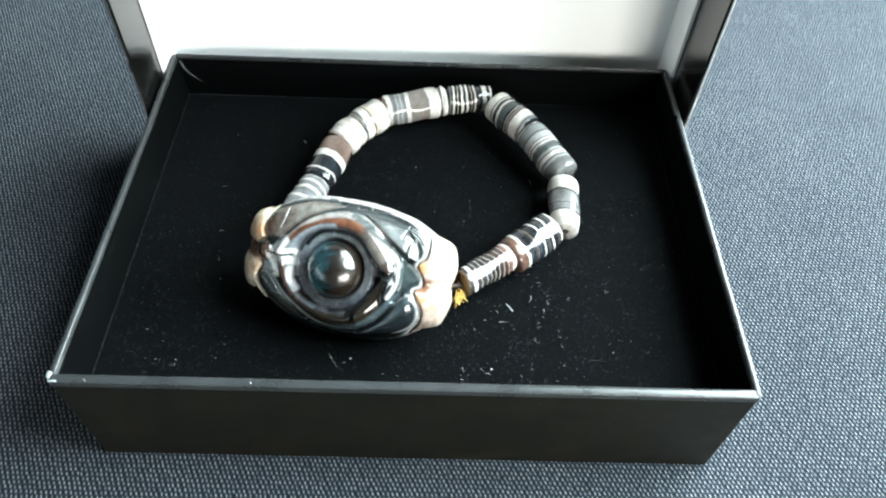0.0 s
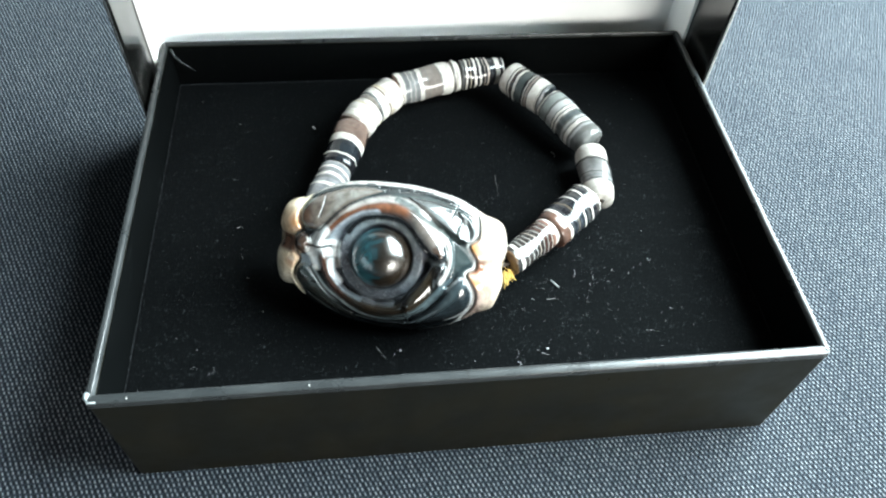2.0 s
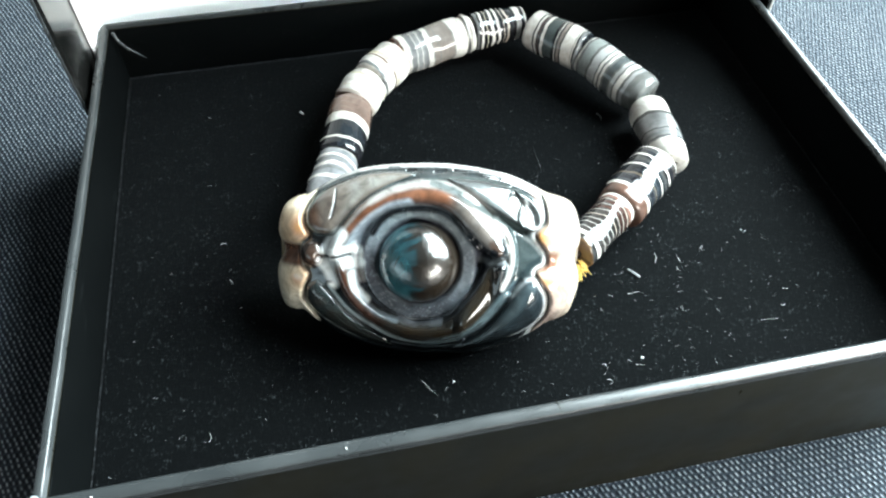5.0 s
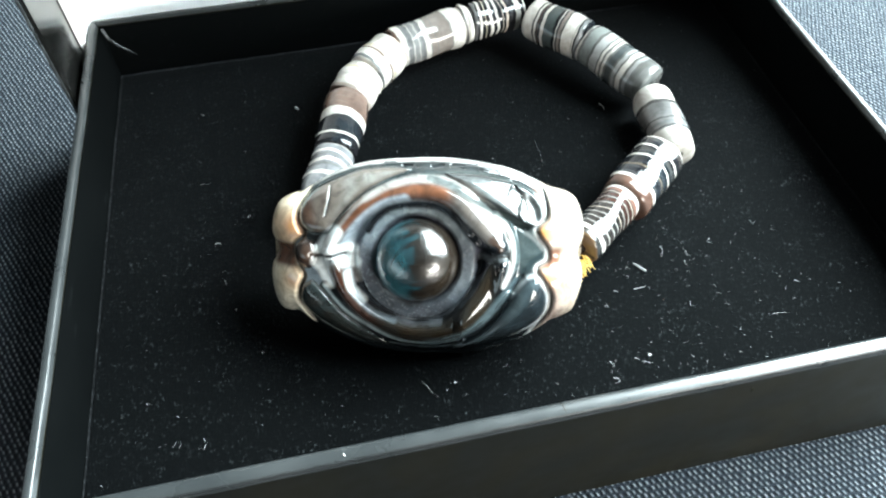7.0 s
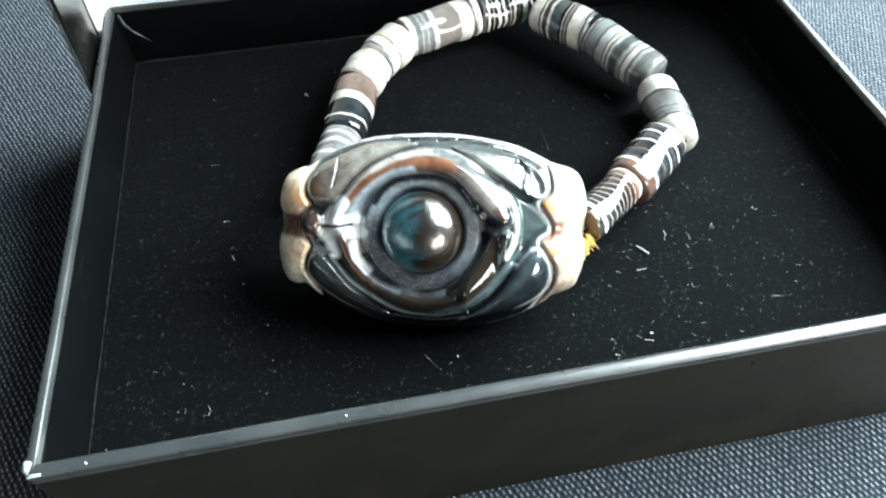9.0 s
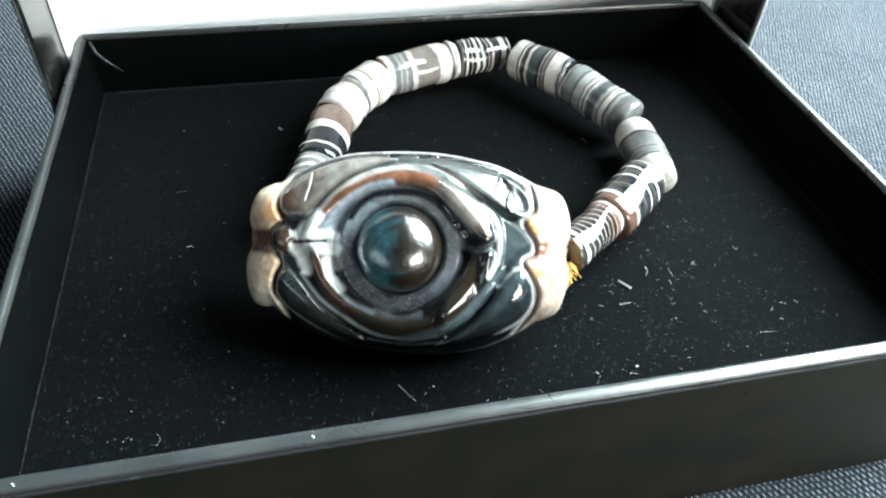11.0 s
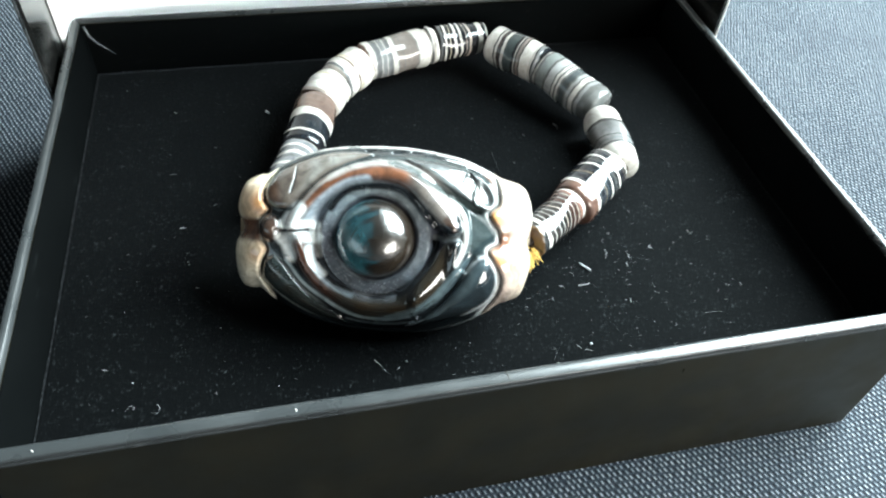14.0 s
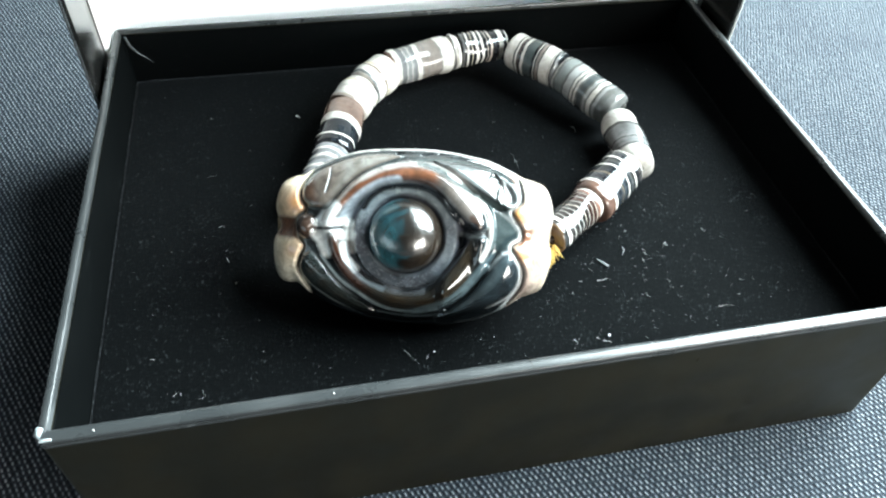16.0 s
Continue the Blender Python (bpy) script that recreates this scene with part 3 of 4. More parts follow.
def along(u, v, points, reach=0.6):
    """Distance to a curved stroke, and how far along it (0 to 1) the nearest place lies."""
    pts = curve(points)
    q = np.array(pts)
    best, place = np.full(u.shape, 9.0), np.zeros(u.shape)
    near = (u > q[:, 0].min() - reach) & (u < q[:, 0].max() + reach) & (v > q[:, 1].min() - reach) & (v < q[:, 1].max() + reach)
    un, vn = u[near], v[near]
    bn, pn = np.full(un.shape, 9.0), np.zeros(un.shape)
    for i, (a, b) in enumerate(zip(pts, pts[1:])):
        w = b - a
        h = np.clip(((un - a[0]) * w[0] + (vn - a[1]) * w[1]) / (w @ w + 1e-9), 0, 1)
        d = np.hypot(un - a[0] - h * w[0], vn - a[1] - h * w[1])
        less = d < bn
        bn, pn = np.where(less, d, bn), np.where(less, (i + h) / (len(pts) - 1), pn)
    best[near], place[near] = bn, pn
    return best, place


def within(u, v, points):
    """True inside the closed smooth outline through the points."""
    pts = curve(list(points) + [points[0]])
    odd = np.zeros(u.shape, bool)
    for a, b in zip(pts, pts[1:]):
        if a[1] != b[1]:
            odd ^= ((a[1] > v) != (b[1] > v)) & (u < (b[0] - a[0]) * (v - a[1]) / (b[1] - a[1]) + a[0])
    return odd


def depth_in(u, v, points):
    """Signed distance to a closed outline, positive inside."""
    d = along(u, v, list(points) + [points[0]], 3.0)[0]
    return np.where(within(u, v, points), d, -d)


def swell(d, width, power=0.6):
    return np.clip(1 - (d / width) ** 2, 0, 1) ** power


U_LEFT, U_RIGHT = -2.47, 2.42
EDGE_TOP = [(-2.52, 0.84), (-2.3, 0.91), (-2.1, 0.99), (-1.95, 1.03), (-1.6, 1.25), (-1.3, 1.39), (-0.94, 1.49), (-0.5, 1.54), (0.0, 1.56), (0.4, 1.55), (0.85, 1.49), (1.27, 1.40), (1.67, 1.23), (1.85, 1.14), (2.1, 1.07), (2.23, 1.00), (2.36, 0.88), (2.47, 0.80)]
EDGE_LOW = [(-2.52, 0.86), (-2.3, 0.90), (-2.15, 0.92), (-2.0, 0.92), (-1.8, 1.06), (-1.4, 1.28), (-0.95, 1.44), (-0.5, 1.52), (0.0, 1.54), (0.4, 1.53), (0.85, 1.47), (1.3, 1.33), (1.7, 1.12), (1.92, 0.96), (2.03, 0.92), (2.25, 0.80), (2.37, 0.60), (2.47, 0.50)]


def half_width(u, edge):
    pts = np.array(curve(edge))
    end = np.where(u < 0, -U_LEFT, U_RIGHT)
    blunt = np.clip((np.abs(u) - 2.2) / (end - 2.2), 0, 1)
    return np.interp(u, pts[:, 0], pts[:, 1]) * np.clip(1 - blunt**3, 0, 1) ** (1 / 3)


def half_depth(u):
    end = np.where(u < 0, -U_LEFT, U_RIGHT)
    blunt = np.clip((np.abs(u) - 1.8) / (end - 1.8), 0, 1)
    return 1.03 * np.sqrt(np.clip(1 - (u / 2.95) ** 2, 0, 1)) * np.clip(1 - blunt**2.6, 0, 1) ** (1 / 2.6)


# Outlines and ridges of the carving.
UPPER_LID = [(-1.36, 0.16), (-1.24, 0.42), (-0.92, 0.79), (-0.58, 0.99), (-0.23, 1.07), (0.12, 1.08), (0.48, 0.97), (0.77, 0.70), (0.98, 0.47), (1.14, 0.28)]
LOWER_LID = [(-1.25, -0.06), (-1.14, -0.38), (-0.89, -0.68), (-0.48, -0.94), (-0.06, -1.07), (0.42, -1.00), (0.74, -0.73), (0.97, -0.40), (1.18, 0.00)]
ALMOND = [(-1.30, 0.12), (-1.12, 0.42), (-0.84, 0.72), (-0.50, 0.90), (-0.15, 0.96), (0.20, 0.93), (0.48, 0.78), (0.78, 0.50), (1.04, 0.20), (0.86, -0.28), (0.62, -0.60), (0.32, -0.86), (-0.06, -0.97), (-0.44, -0.85), (-0.82, -0.62), (-1.06, -0.30)]
LEAF_UL = [(-1.67, 0.42), (-1.84, 0.54), (-1.88, 0.76), (-1.78, 0.97), (-1.62, 1.11), (-1.33, 1.24), (-0.92, 1.37), (-0.46, 1.41), (-0.20, 1.36), (-0.55, 1.19), (-0.90, 0.98), (-1.20, 0.66), (-1.38, 0.44)]
LEAF_UR = [(0.30, 1.32), (0.80, 1.29), (1.10, 1.23), (1.34, 1.17), (1.58, 1.05), (1.74, 0.85), (1.76, 0.66), (1.66, 0.57), (1.46, 0.62), (1.24, 0.76), (1.00, 0.90), (0.68, 1.08)]
LEAF_TIP = [(1.34, 1.17), (1.56, 1.06), (1.73, 0.86), (1.75, 0.67), (1.66, 0.58), (1.47, 0.62), (1.39, 0.80), (1.44, 0.98)]
LEAF_LL = [(-1.66, -0.30), (-1.82, -0.41), (-1.86, -0.63), (-1.74, -0.82), (-1.49, -1.00), (-1.14, -1.19), (-0.80, -1.31), (-0.45, -1.36), (-0.60, -1.20), (-0.95, -0.98), (-1.22, -0.76), (-1.46, -0.46)]
LEAF_LR = [(1.54, -0.17), (1.68, -0.14), (1.80, -0.27), (1.86, -0.52), (1.80, -0.76), (1.62, -0.95), (1.30, -1.12), (0.86, -1.26), (0.40, -1.36), (0.62, -1.20), (0.98, -0.92), (1.24, -0.60), (1.38, -0.34)]
CAP_EDGE_L = [(-1.72, 1.20), (-1.82, 1.00), (-1.92, 0.78), (-1.91, 0.58), (-1.80, 0.40), (-1.93, 0.26), (-1.96, 0.12), (-1.92, -0.06), (-1.80, -0.22), (-1.88, -0.42), (-1.92, -0.64), (-1.80, -0.86), (-1.66, -1.20)]
CAP_EDGE_R = [(1.60, 1.35), (1.74, 1.12), (1.82, 0.90), (1.83, 0.68), (1.69, 0.53), (1.73, 0.41), (1.84, 0.25), (1.84, 0.06), (1.70, -0.05), (1.78, -0.20), (1.91, -0.42), (1.92, -0.62), (1.86, -0.80), (1.70, -1.02), (1.50, -1.30)]
PALE_ARC = [(1.06, 0.70), (1.22, 0.54), (1.30, 0.38), (1.33, 0.14), (1.29, -0.10), (1.21, -0.28)]


def side_of(u, v, line, sign):
    """Distance past a line that runs across the pendant, positive towards its end."""
    pts = np.array(curve(line))
    order = np.argsort(pts[:, 1])
    at = np.interp(v, pts[order, 1], pts[order, 0])
    d = along(u, v, line)[0]
    return np.where(sign * (u - at) > 0, d, -d)


def carving(u, v):
    """Relief in centimetres, the stone tone it lays open, and painted glints and shade."""

    def stroke(points, width, soft):
        return 1 - smooth01(along(u, v, points)[0], width, width + soft)

    def groove(points, width):
        return bell(along(u, v, points)[0], width)

    past_l, past_r = side_of(u, v, CAP_EDGE_L, -1), side_of(u, v, CAP_EDGE_R, 1)
    split = np.where(u < 0, past_l, past_r)
    capm = smooth01(split, -0.015, 0.03)
    body = 1 - capm
    edge = np.where(v > 0, half_width(u, EDGE_TOP), half_width(u, EDGE_LOW)) - np.abs(v)
    r = np.hypot(u - EYE_U, (v - EYE_V) * 0.97)
    almond = depth_in(u, v, ALMOND)
    inside = smooth01(almond, -0.02, 0.12)
    up, su = along(u, v, UPPER_LID)
    low, sl = along(u, v, LOWER_LID)
    wu = 0.13 + 0.05 * smooth01(su, 0.0, 0.35) + 0.03 * smooth01(su, 0.55, 0.75) - 0.05 * smooth01(su, 0.92, 1.0)
    wl = 0.13 + 0.04 * smooth01(sl, 0.2, 0.5) + 0.06 * smooth01(sl, 0.6, 0.8) - 0.10 * smooth01(sl, 0.9, 1.0)
    crest, sill = swell(up, 1.15 * wu, 0.9), swell(low, 1.15 * wl, 0.9)
    leaf = {k: depth_in(u, v, p) for k, p in (("ul", LEAF_UL), ("ur", LEAF_UR), ("ll", LEAF_LL), ("lr", LEAF_LR), ("tip", LEAF_TIP))}
    pad = {k: np.sqrt(np.clip(1 - (1 - np.clip(d / w, 0, 1)) ** 2, 0, 1)) for (k, d), w in zip(leaf.items(), (0.20, 0.17, 0.22, 0.26, 0.14))}

    # relief
    out = -0.07 * body * smooth01(edge, 0.05, 0.16) - 0.13 * inside
    collar = smooth01(r, EYE_R + 0.03, EYE_R + 0.09) * (1 - smooth01(r, 0.83, 0.90)) * inside
    out += (0.05 + 0.03 * smooth01(r, 0.65, 0.85)) * collar - 0.06 * bell(r - 0.95, 0.05) * inside
    out -= 0.10 * (1 - smooth01(r, EYE_R - 0.02, EYE_R + 0.05))
    out += 0.006 * collar * np.sin(23 * u + 6 * np.sin(9 * v)) * np.sin(19 * v + 4)
    raised = np.maximum(0.20 * crest, (0.15 + 0.05 * smooth01(sl, 0.55, 0.8)) * sill)
    for k, h in (("ul", 0.13), ("ur", 0.08), ("ll", 0.13), ("lr", 0.21)):
        raised = np.maximum(raised, h * pad[k])
    raised = np.maximum(raised, 0.07 + 0.06 * pad["tip"]) * (leaf["tip"] > 0) + raised * (leaf["tip"] <= 0)
    knob = np.hypot((u + 1.74) / 0.19, (v - 0.12) / 0.22)
    raised = np.maximum(raised, 0.16 * np.clip(1 - knob**2, 0, 1) ** 0.6)
    raised = np.maximum(raised, 0.09 * swell(along(u, v, PALE_ARC)[0], 0.10, 1.0))
    for line, h in (([(-1.45, -0.36), (-1.16, -0.71), (-0.83, -0.94), (-0.41, -1.17), (0.10, -1.23), (0.50, -1.15), (0.90, -0.90), (1.28, -0.42)], 0.075), ([(-0.62, -1.24), (-0.20, -1.31), (0.20, -1.32), (0.62, -1.25)], 0.045), ([(-1.60, -1.02), (-1.14, -1.27), (-0.60, -1.41), (0.0, -1.45)], 0.04)):
        raised = np.maximum(raised, h * swell(along(u, v, line)[0], 0.075, 0.8))
    out += raised
    out -= (0.20 * np.clip(u - 0.95, -0.35, 0.9) + 0.12 * (v - 1.05)) * smooth01(leaf["ur"], 0.0, 0.14)
    out -= (0.35 * (u - 0.82) + 0.15 * (v + 0.62)) * sill * smooth01(u, 0.45, 0.65) * (1 - smooth01(u, 1.0, 1.2))
    out -= 0.045 * groove([(-1.62, 0.09), (-1.35, 0.10), (-1.12, 0.12)], 0.04)
    out -= 0.05 * groove([(0.90, 0.18), (1.16, 0.12)], 0.05)
    out -= 0.06 * groove([(0.18, 1.22), (0.43, 1.14), (0.68, 1.00), (1.01, 0.81), (1.26, 0.68), (1.50, 0.56)], 0.05)
    out -= 0.05 * groove([(1.46, -0.18), (1.30, -0.44), (1.02, -0.82), (0.66, -1.14)], 0.04)
    out -= np.where(u < 0, 0.09, 0.055) * bell(split, 0.03) * smooth01(edge, 0.0, 0.12)
    for line in ([(-1.41, 1.11), (-1.39, 0.94), (-1.43, 0.69)], [(1.30, 1.21), (1.23, 1.01)], [(1.46, 1.00), (1.52, 0.80), (1.50, 0.66)], [(-0.33, 1.42), (-0.20, 1.43)], [(0.10, 1.40), (0.27, 1.43)], [(0.40, 1.43), (0.77, 1.44)]):
        out -= 0.035 * groove(line, 0.016)
    out -= 0.14 * bell(v - 0.10, 0.17) * capm * (1 - 0.5 * smooth01(u, 0, 1))
    out += 0.03 * capm * np.cos(np.clip((np.abs(v - 0.10) - 0.48) / 0.4, -1, 1) * np.pi / 2)
    out += 0.005 * np.sin(9 * u + 4 * v) * np.sin(7 * v - 3 * u)

    # tone
    wave = 0.5 + 0.5 * np.sin(3.1 * u + 2.0 * np.sin(2.3 * v + 1) + 1.7 * v)
    fine = 0.5 + 0.5 * np.sin(17 * u + 5 * np.sin(4 * v) + 11 * v)
    cloud = 0.5 + 0.5 * np.sin(6.3 * u + 3 * np.sin(5.1 * v)) * np.sin(7.7 * v - 2 * np.sin(4.3 * u))
    mottle = 0.72 + 0.28 * fine
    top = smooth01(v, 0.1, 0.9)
    col = np.zeros((*u.shape, 3)) + np.array((0.005, 0.0065, 0.0075))

    def over(c, k):
        nonlocal col
        k = np.clip(k, 0, 1)[..., None]
        col = col * (1 - k) + np.array(c) * k

    outer = 1 - inside
    # upper half painted lighter, as its slopes catch more light
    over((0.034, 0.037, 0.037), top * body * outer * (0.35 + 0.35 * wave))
    # the four leaves
    over((0.095, 0.075, 0.062), smooth01(leaf["ul"], 0.0, 0.05) * (0.75 + 0.25 * cloud))
    over((0.165, 0.16, 0.145), smooth01(leaf["ul"], 0.03, 0.12) * smooth01(u, -1.5, -0.9) * (0.4 + 0.5 * fine))
    over((0.050, 0.024, 0.014), smooth01(leaf["ul"], 0.0, 0.05) * (1 - smooth01(u + 0.35 * (v - 0.7), -1.72, -1.52)) * 0.85)
    # upper right leaf and tip painted pale, in place of the window's reflection
    over((0.105, 0.112, 0.112), smooth01(leaf["ur"], 0.01, 0.06) * (0.70 + 0.3 * cloud) * (1 - 0.4 * smooth01(v, 1.16, 1.26)))
    over((0.060, 0.066, 0.066), smooth01(leaf["tip"], 0.0, 0.05) * (0.6 + 0.4 * wave))
    over((0.42, 0.42, 0.41), stroke([(1.50, 0.98), (1.50, 0.82), (1.52, 0.70)], 0.02, 0.05) * smooth01(leaf["tip"], 0.0, 0.05))
    over((0.014, 0.017, 0.016), smooth01(leaf["ll"], 0.0, 0.05) * 0.9)
    over((0.030, 0.024, 0.018), smooth01(leaf["ll"], 0.08, 0.16) * 0.6 * cloud)
    over((0.009, 0.012, 0.014), smooth01(leaf["lr"], 0.0, 0.06) * 0.95)
    # bluish streak painted as a reflection along the lower right leaf
    over((0.040, 0.054, 0.060), smooth01(leaf["lr"], 0.02, 0.10) * stroke([(1.56, -0.26), (1.24, -0.66), (0.80, -1.05)], 0.06, 0.14) * (0.45 + 0.4 * fine))
    # upper lid: rust then pale taupe, white line above, blue reflection painted below
    over((0.100, 0.036, 0.016), crest**2.4 * (1 - smooth01(u, 0.30, 0.62)) * (0.75 + 0.25 * wave))
    over((0.095, 0.080, 0.070), crest**0.6 * smooth01(u, 0.32, 0.66) * (1 - smooth01(u, 1.0, 1.1)) * mottle)
    over((0.045, 0.026, 0.018), stroke([(1.04, 0.38), (1.14, 0.27)], 0.03, 0.06) * 0.9)
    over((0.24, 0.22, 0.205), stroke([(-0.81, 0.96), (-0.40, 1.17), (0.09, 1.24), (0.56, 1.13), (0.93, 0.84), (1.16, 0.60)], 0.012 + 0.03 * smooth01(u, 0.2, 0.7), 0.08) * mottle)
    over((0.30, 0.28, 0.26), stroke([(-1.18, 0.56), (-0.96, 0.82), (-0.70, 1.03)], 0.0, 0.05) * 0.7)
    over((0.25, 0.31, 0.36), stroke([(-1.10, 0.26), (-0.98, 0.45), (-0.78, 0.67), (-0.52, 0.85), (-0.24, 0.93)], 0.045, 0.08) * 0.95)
    # inside the lids: violet-grey shelf, frosted collar, lit tops and shaded grooves painted in
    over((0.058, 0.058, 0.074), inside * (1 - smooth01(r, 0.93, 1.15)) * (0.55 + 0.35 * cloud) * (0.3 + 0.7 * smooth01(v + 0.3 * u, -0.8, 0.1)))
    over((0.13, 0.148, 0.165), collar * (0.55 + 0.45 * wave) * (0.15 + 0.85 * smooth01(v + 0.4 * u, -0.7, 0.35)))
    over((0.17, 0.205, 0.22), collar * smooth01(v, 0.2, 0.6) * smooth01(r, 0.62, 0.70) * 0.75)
    speck = np.clip(np.sin(31 * u + 9 * np.sin(13 * v)) * np.sin(27 * v + 7 * np.sin(11 * u)), 0, 1) ** 3
    over((0.16, 0.18, 0.20), collar * speck * 0.5)
    over((0.12, 0.135, 0.15), bell(r - EYE_R - 0.045, 0.02) * 0.6)
    over((0.12, 0.13, 0.145), stroke([(-0.34, -0.84), (-0.06, -0.90), (0.26, -0.86)], 0.03, 0.05) * (0.35 + 0.5 * fine))
    over((0.004, 0.005, 0.007), stroke([(-0.78, 0.48), (-0.64, 0.68), (-0.38, 0.83), (0.12, 0.86), (0.45, 0.72), (0.70, 0.46), (0.88, 0.29), (1.06, 0.24)], 0.022 + 0.015 * smooth01(u, 0.3, 0.7), 0.06))
    over((0.006, 0.008, 0.012), stroke([(0.88, 0.12), (0.84, -0.20), (0.62, -0.56)], 0.025, 0.05) * 0.85)
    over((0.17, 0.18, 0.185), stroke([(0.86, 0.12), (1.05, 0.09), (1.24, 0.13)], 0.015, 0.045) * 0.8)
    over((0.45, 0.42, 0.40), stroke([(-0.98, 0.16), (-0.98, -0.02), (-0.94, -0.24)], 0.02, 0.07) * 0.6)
    # inner corner: forked glint painted pale, with a dark slot
    for points, width in (([(-1.47, 0.18), (-1.40, 0.31), (-1.25, 0.45)], 0.065), ([(-1.52, 0.19), (-1.24, 0.20), (-1.02, 0.19)], 0.025), ([(-1.54, -0.02), (-1.22, 0.02), (-1.00, 0.01)], 0.05), ([(-1.45, -0.06), (-1.37, -0.26)], 0.07)):
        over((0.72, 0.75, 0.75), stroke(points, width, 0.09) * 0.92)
    over((0.010, 0.013, 0.016), stroke([(-1.62, 0.09), (-1.35, 0.10), (-1.16, 0.12)], 0.012, 0.03))
    # lower lid, with a bluish-white highlight painted along its inner side
    over((0.046, 0.018, 0.010), sill**1.2 * (1 - smooth01(u, -0.95, -0.35)) * 0.92)
    over((0.013, 0.009, 0.005), sill**0.6 * smooth01(u, -0.95, -0.45) * (1 - smooth01(u, 0.95, 1.2)) * 0.95)
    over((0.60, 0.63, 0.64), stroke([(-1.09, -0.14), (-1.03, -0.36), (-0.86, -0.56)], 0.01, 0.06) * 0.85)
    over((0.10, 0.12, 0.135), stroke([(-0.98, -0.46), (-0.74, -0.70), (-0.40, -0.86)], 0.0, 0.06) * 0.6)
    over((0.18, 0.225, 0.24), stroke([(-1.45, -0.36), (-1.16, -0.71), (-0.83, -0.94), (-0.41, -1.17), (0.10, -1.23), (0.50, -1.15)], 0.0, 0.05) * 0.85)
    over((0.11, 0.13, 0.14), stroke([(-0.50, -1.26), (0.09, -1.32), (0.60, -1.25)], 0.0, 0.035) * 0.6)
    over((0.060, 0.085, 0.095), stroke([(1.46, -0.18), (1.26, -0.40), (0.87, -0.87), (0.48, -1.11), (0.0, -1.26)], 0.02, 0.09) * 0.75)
    # outer corner, pale arc and grey-green field
    tail = smooth01(u, 1.22, 1.36) * (1 - smooth01(past_r, -0.05, 0.0)) * smooth01(v, -0.16, -0.02) * (1 - smooth01(v - 0.25 * (1.8 - u), 0.52, 0.62))
    over((0.036, 0.046, 0.046), tail * (0.75 + 0.25 * fine))
    over((0.010, 0.015, 0.016), stroke([(1.50, -0.09), (1.64, 0.06), (1.80, 0.16)], 0.025, 0.05) * 0.9)
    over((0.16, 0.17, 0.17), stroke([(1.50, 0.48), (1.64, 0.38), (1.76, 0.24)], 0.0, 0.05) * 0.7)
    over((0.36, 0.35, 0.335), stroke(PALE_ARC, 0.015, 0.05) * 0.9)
    over((0.030, 0.042, 0.042), stroke([(0.10, 1.25), (0.43, 1.14), (0.68, 1.00), (1.01, 0.81), (1.26, 0.68), (1.50, 0.56)], 0.02, 0.06) * 0.85)
    over((0.040, 0.048, 0.046), stroke([(-0.04, 1.30), (0.42, 1.33), (0.85, 1.31), (1.10, 1.25), (1.34, 1.18), (1.58, 1.06)], 0.004, 0.028) * 0.85)
    over((0.42, 0.41, 0.40), stroke([(-1.41, 1.11), (-1.39, 0.94), (-1.43, 0.70)], 0.006, 0.018) * 0.85)
    # outlines of the leaves
    for k, c, s in (("ul", (0.022, 0.030, 0.030), 0.85), ("tip", (0.030, 0.036, 0.036), 0.8), ("ll", (0.17, 0.19, 0.19), 0.55), ("lr", (0.40, 0.41, 0.42), 0.9)):
        line = bell(leaf[k], 0.022 if k != "lr" else 0.026)
        if k == "lr":
            line = line * smooth01(u, 1.25, 1.55)
        if k == "ll":
            line = line * (1 - smooth01(u, -1.3, -0.7))
        over(c, line * s)
    over((0.17, 0.22, 0.20), bell(leaf["ul"] - 0.05, 0.022) * (1 - smooth01(u, -1.75, -1.5)) * 0.7)
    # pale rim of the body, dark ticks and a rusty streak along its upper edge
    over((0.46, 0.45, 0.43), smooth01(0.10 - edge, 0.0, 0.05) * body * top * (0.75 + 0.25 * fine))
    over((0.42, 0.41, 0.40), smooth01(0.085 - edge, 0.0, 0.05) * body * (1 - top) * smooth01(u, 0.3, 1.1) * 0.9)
    for line in ([(-0.33, 1.42), (-0.20, 1.43)], [(0.10, 1.40), (0.27, 1.43)], [(0.40, 1.43), (0.77, 1.44)], [(-0.62, 1.46), (-0.46, 1.47)]):
        over((0.03, 0.033, 0.035), stroke(line, 0.010, 0.02) * 0.85)
    over((0.16, 0.085, 0.06), stroke([(1.50, 1.20), (1.66, 1.07), (1.76, 0.93)], 0.005, 0.03) * 0.7)
    # knob between the cream ends
    over((0.045, 0.026, 0.018), np.clip(1 - knob**2, 0, 1) ** 0.5 * 0.9)
    over((0.36, 0.38, 0.375), stroke([(-1.84, 0.32), (-1.92, 0.22), (-1.94, 0.10), (-1.90, -0.06)], 0.006, 0.035) * 0.85)
    over((0.46, 0.46, 0.45), bell(split + 0.035, 0.03) * smooth01(u, 0, 0.5) * 0.85)
    # cream ends with amber and dark brown where the drill hole shows through
    # left end painted brighter, as it faces away from the main window
    cream = np.where(u[..., None] < 0, np.array((0.74, 0.64, 0.49)), np.array((0.42, 0.36, 0.30)))
    col = col * (1 - capm[..., None]) + cream * capm[..., None]
    over((0.48, 0.21, 0.060), capm * (u < 0) * bell(v - 0.50, 0.28) * bell(split - 0.10, 0.32) * (0.75 + 0.2 * fine))
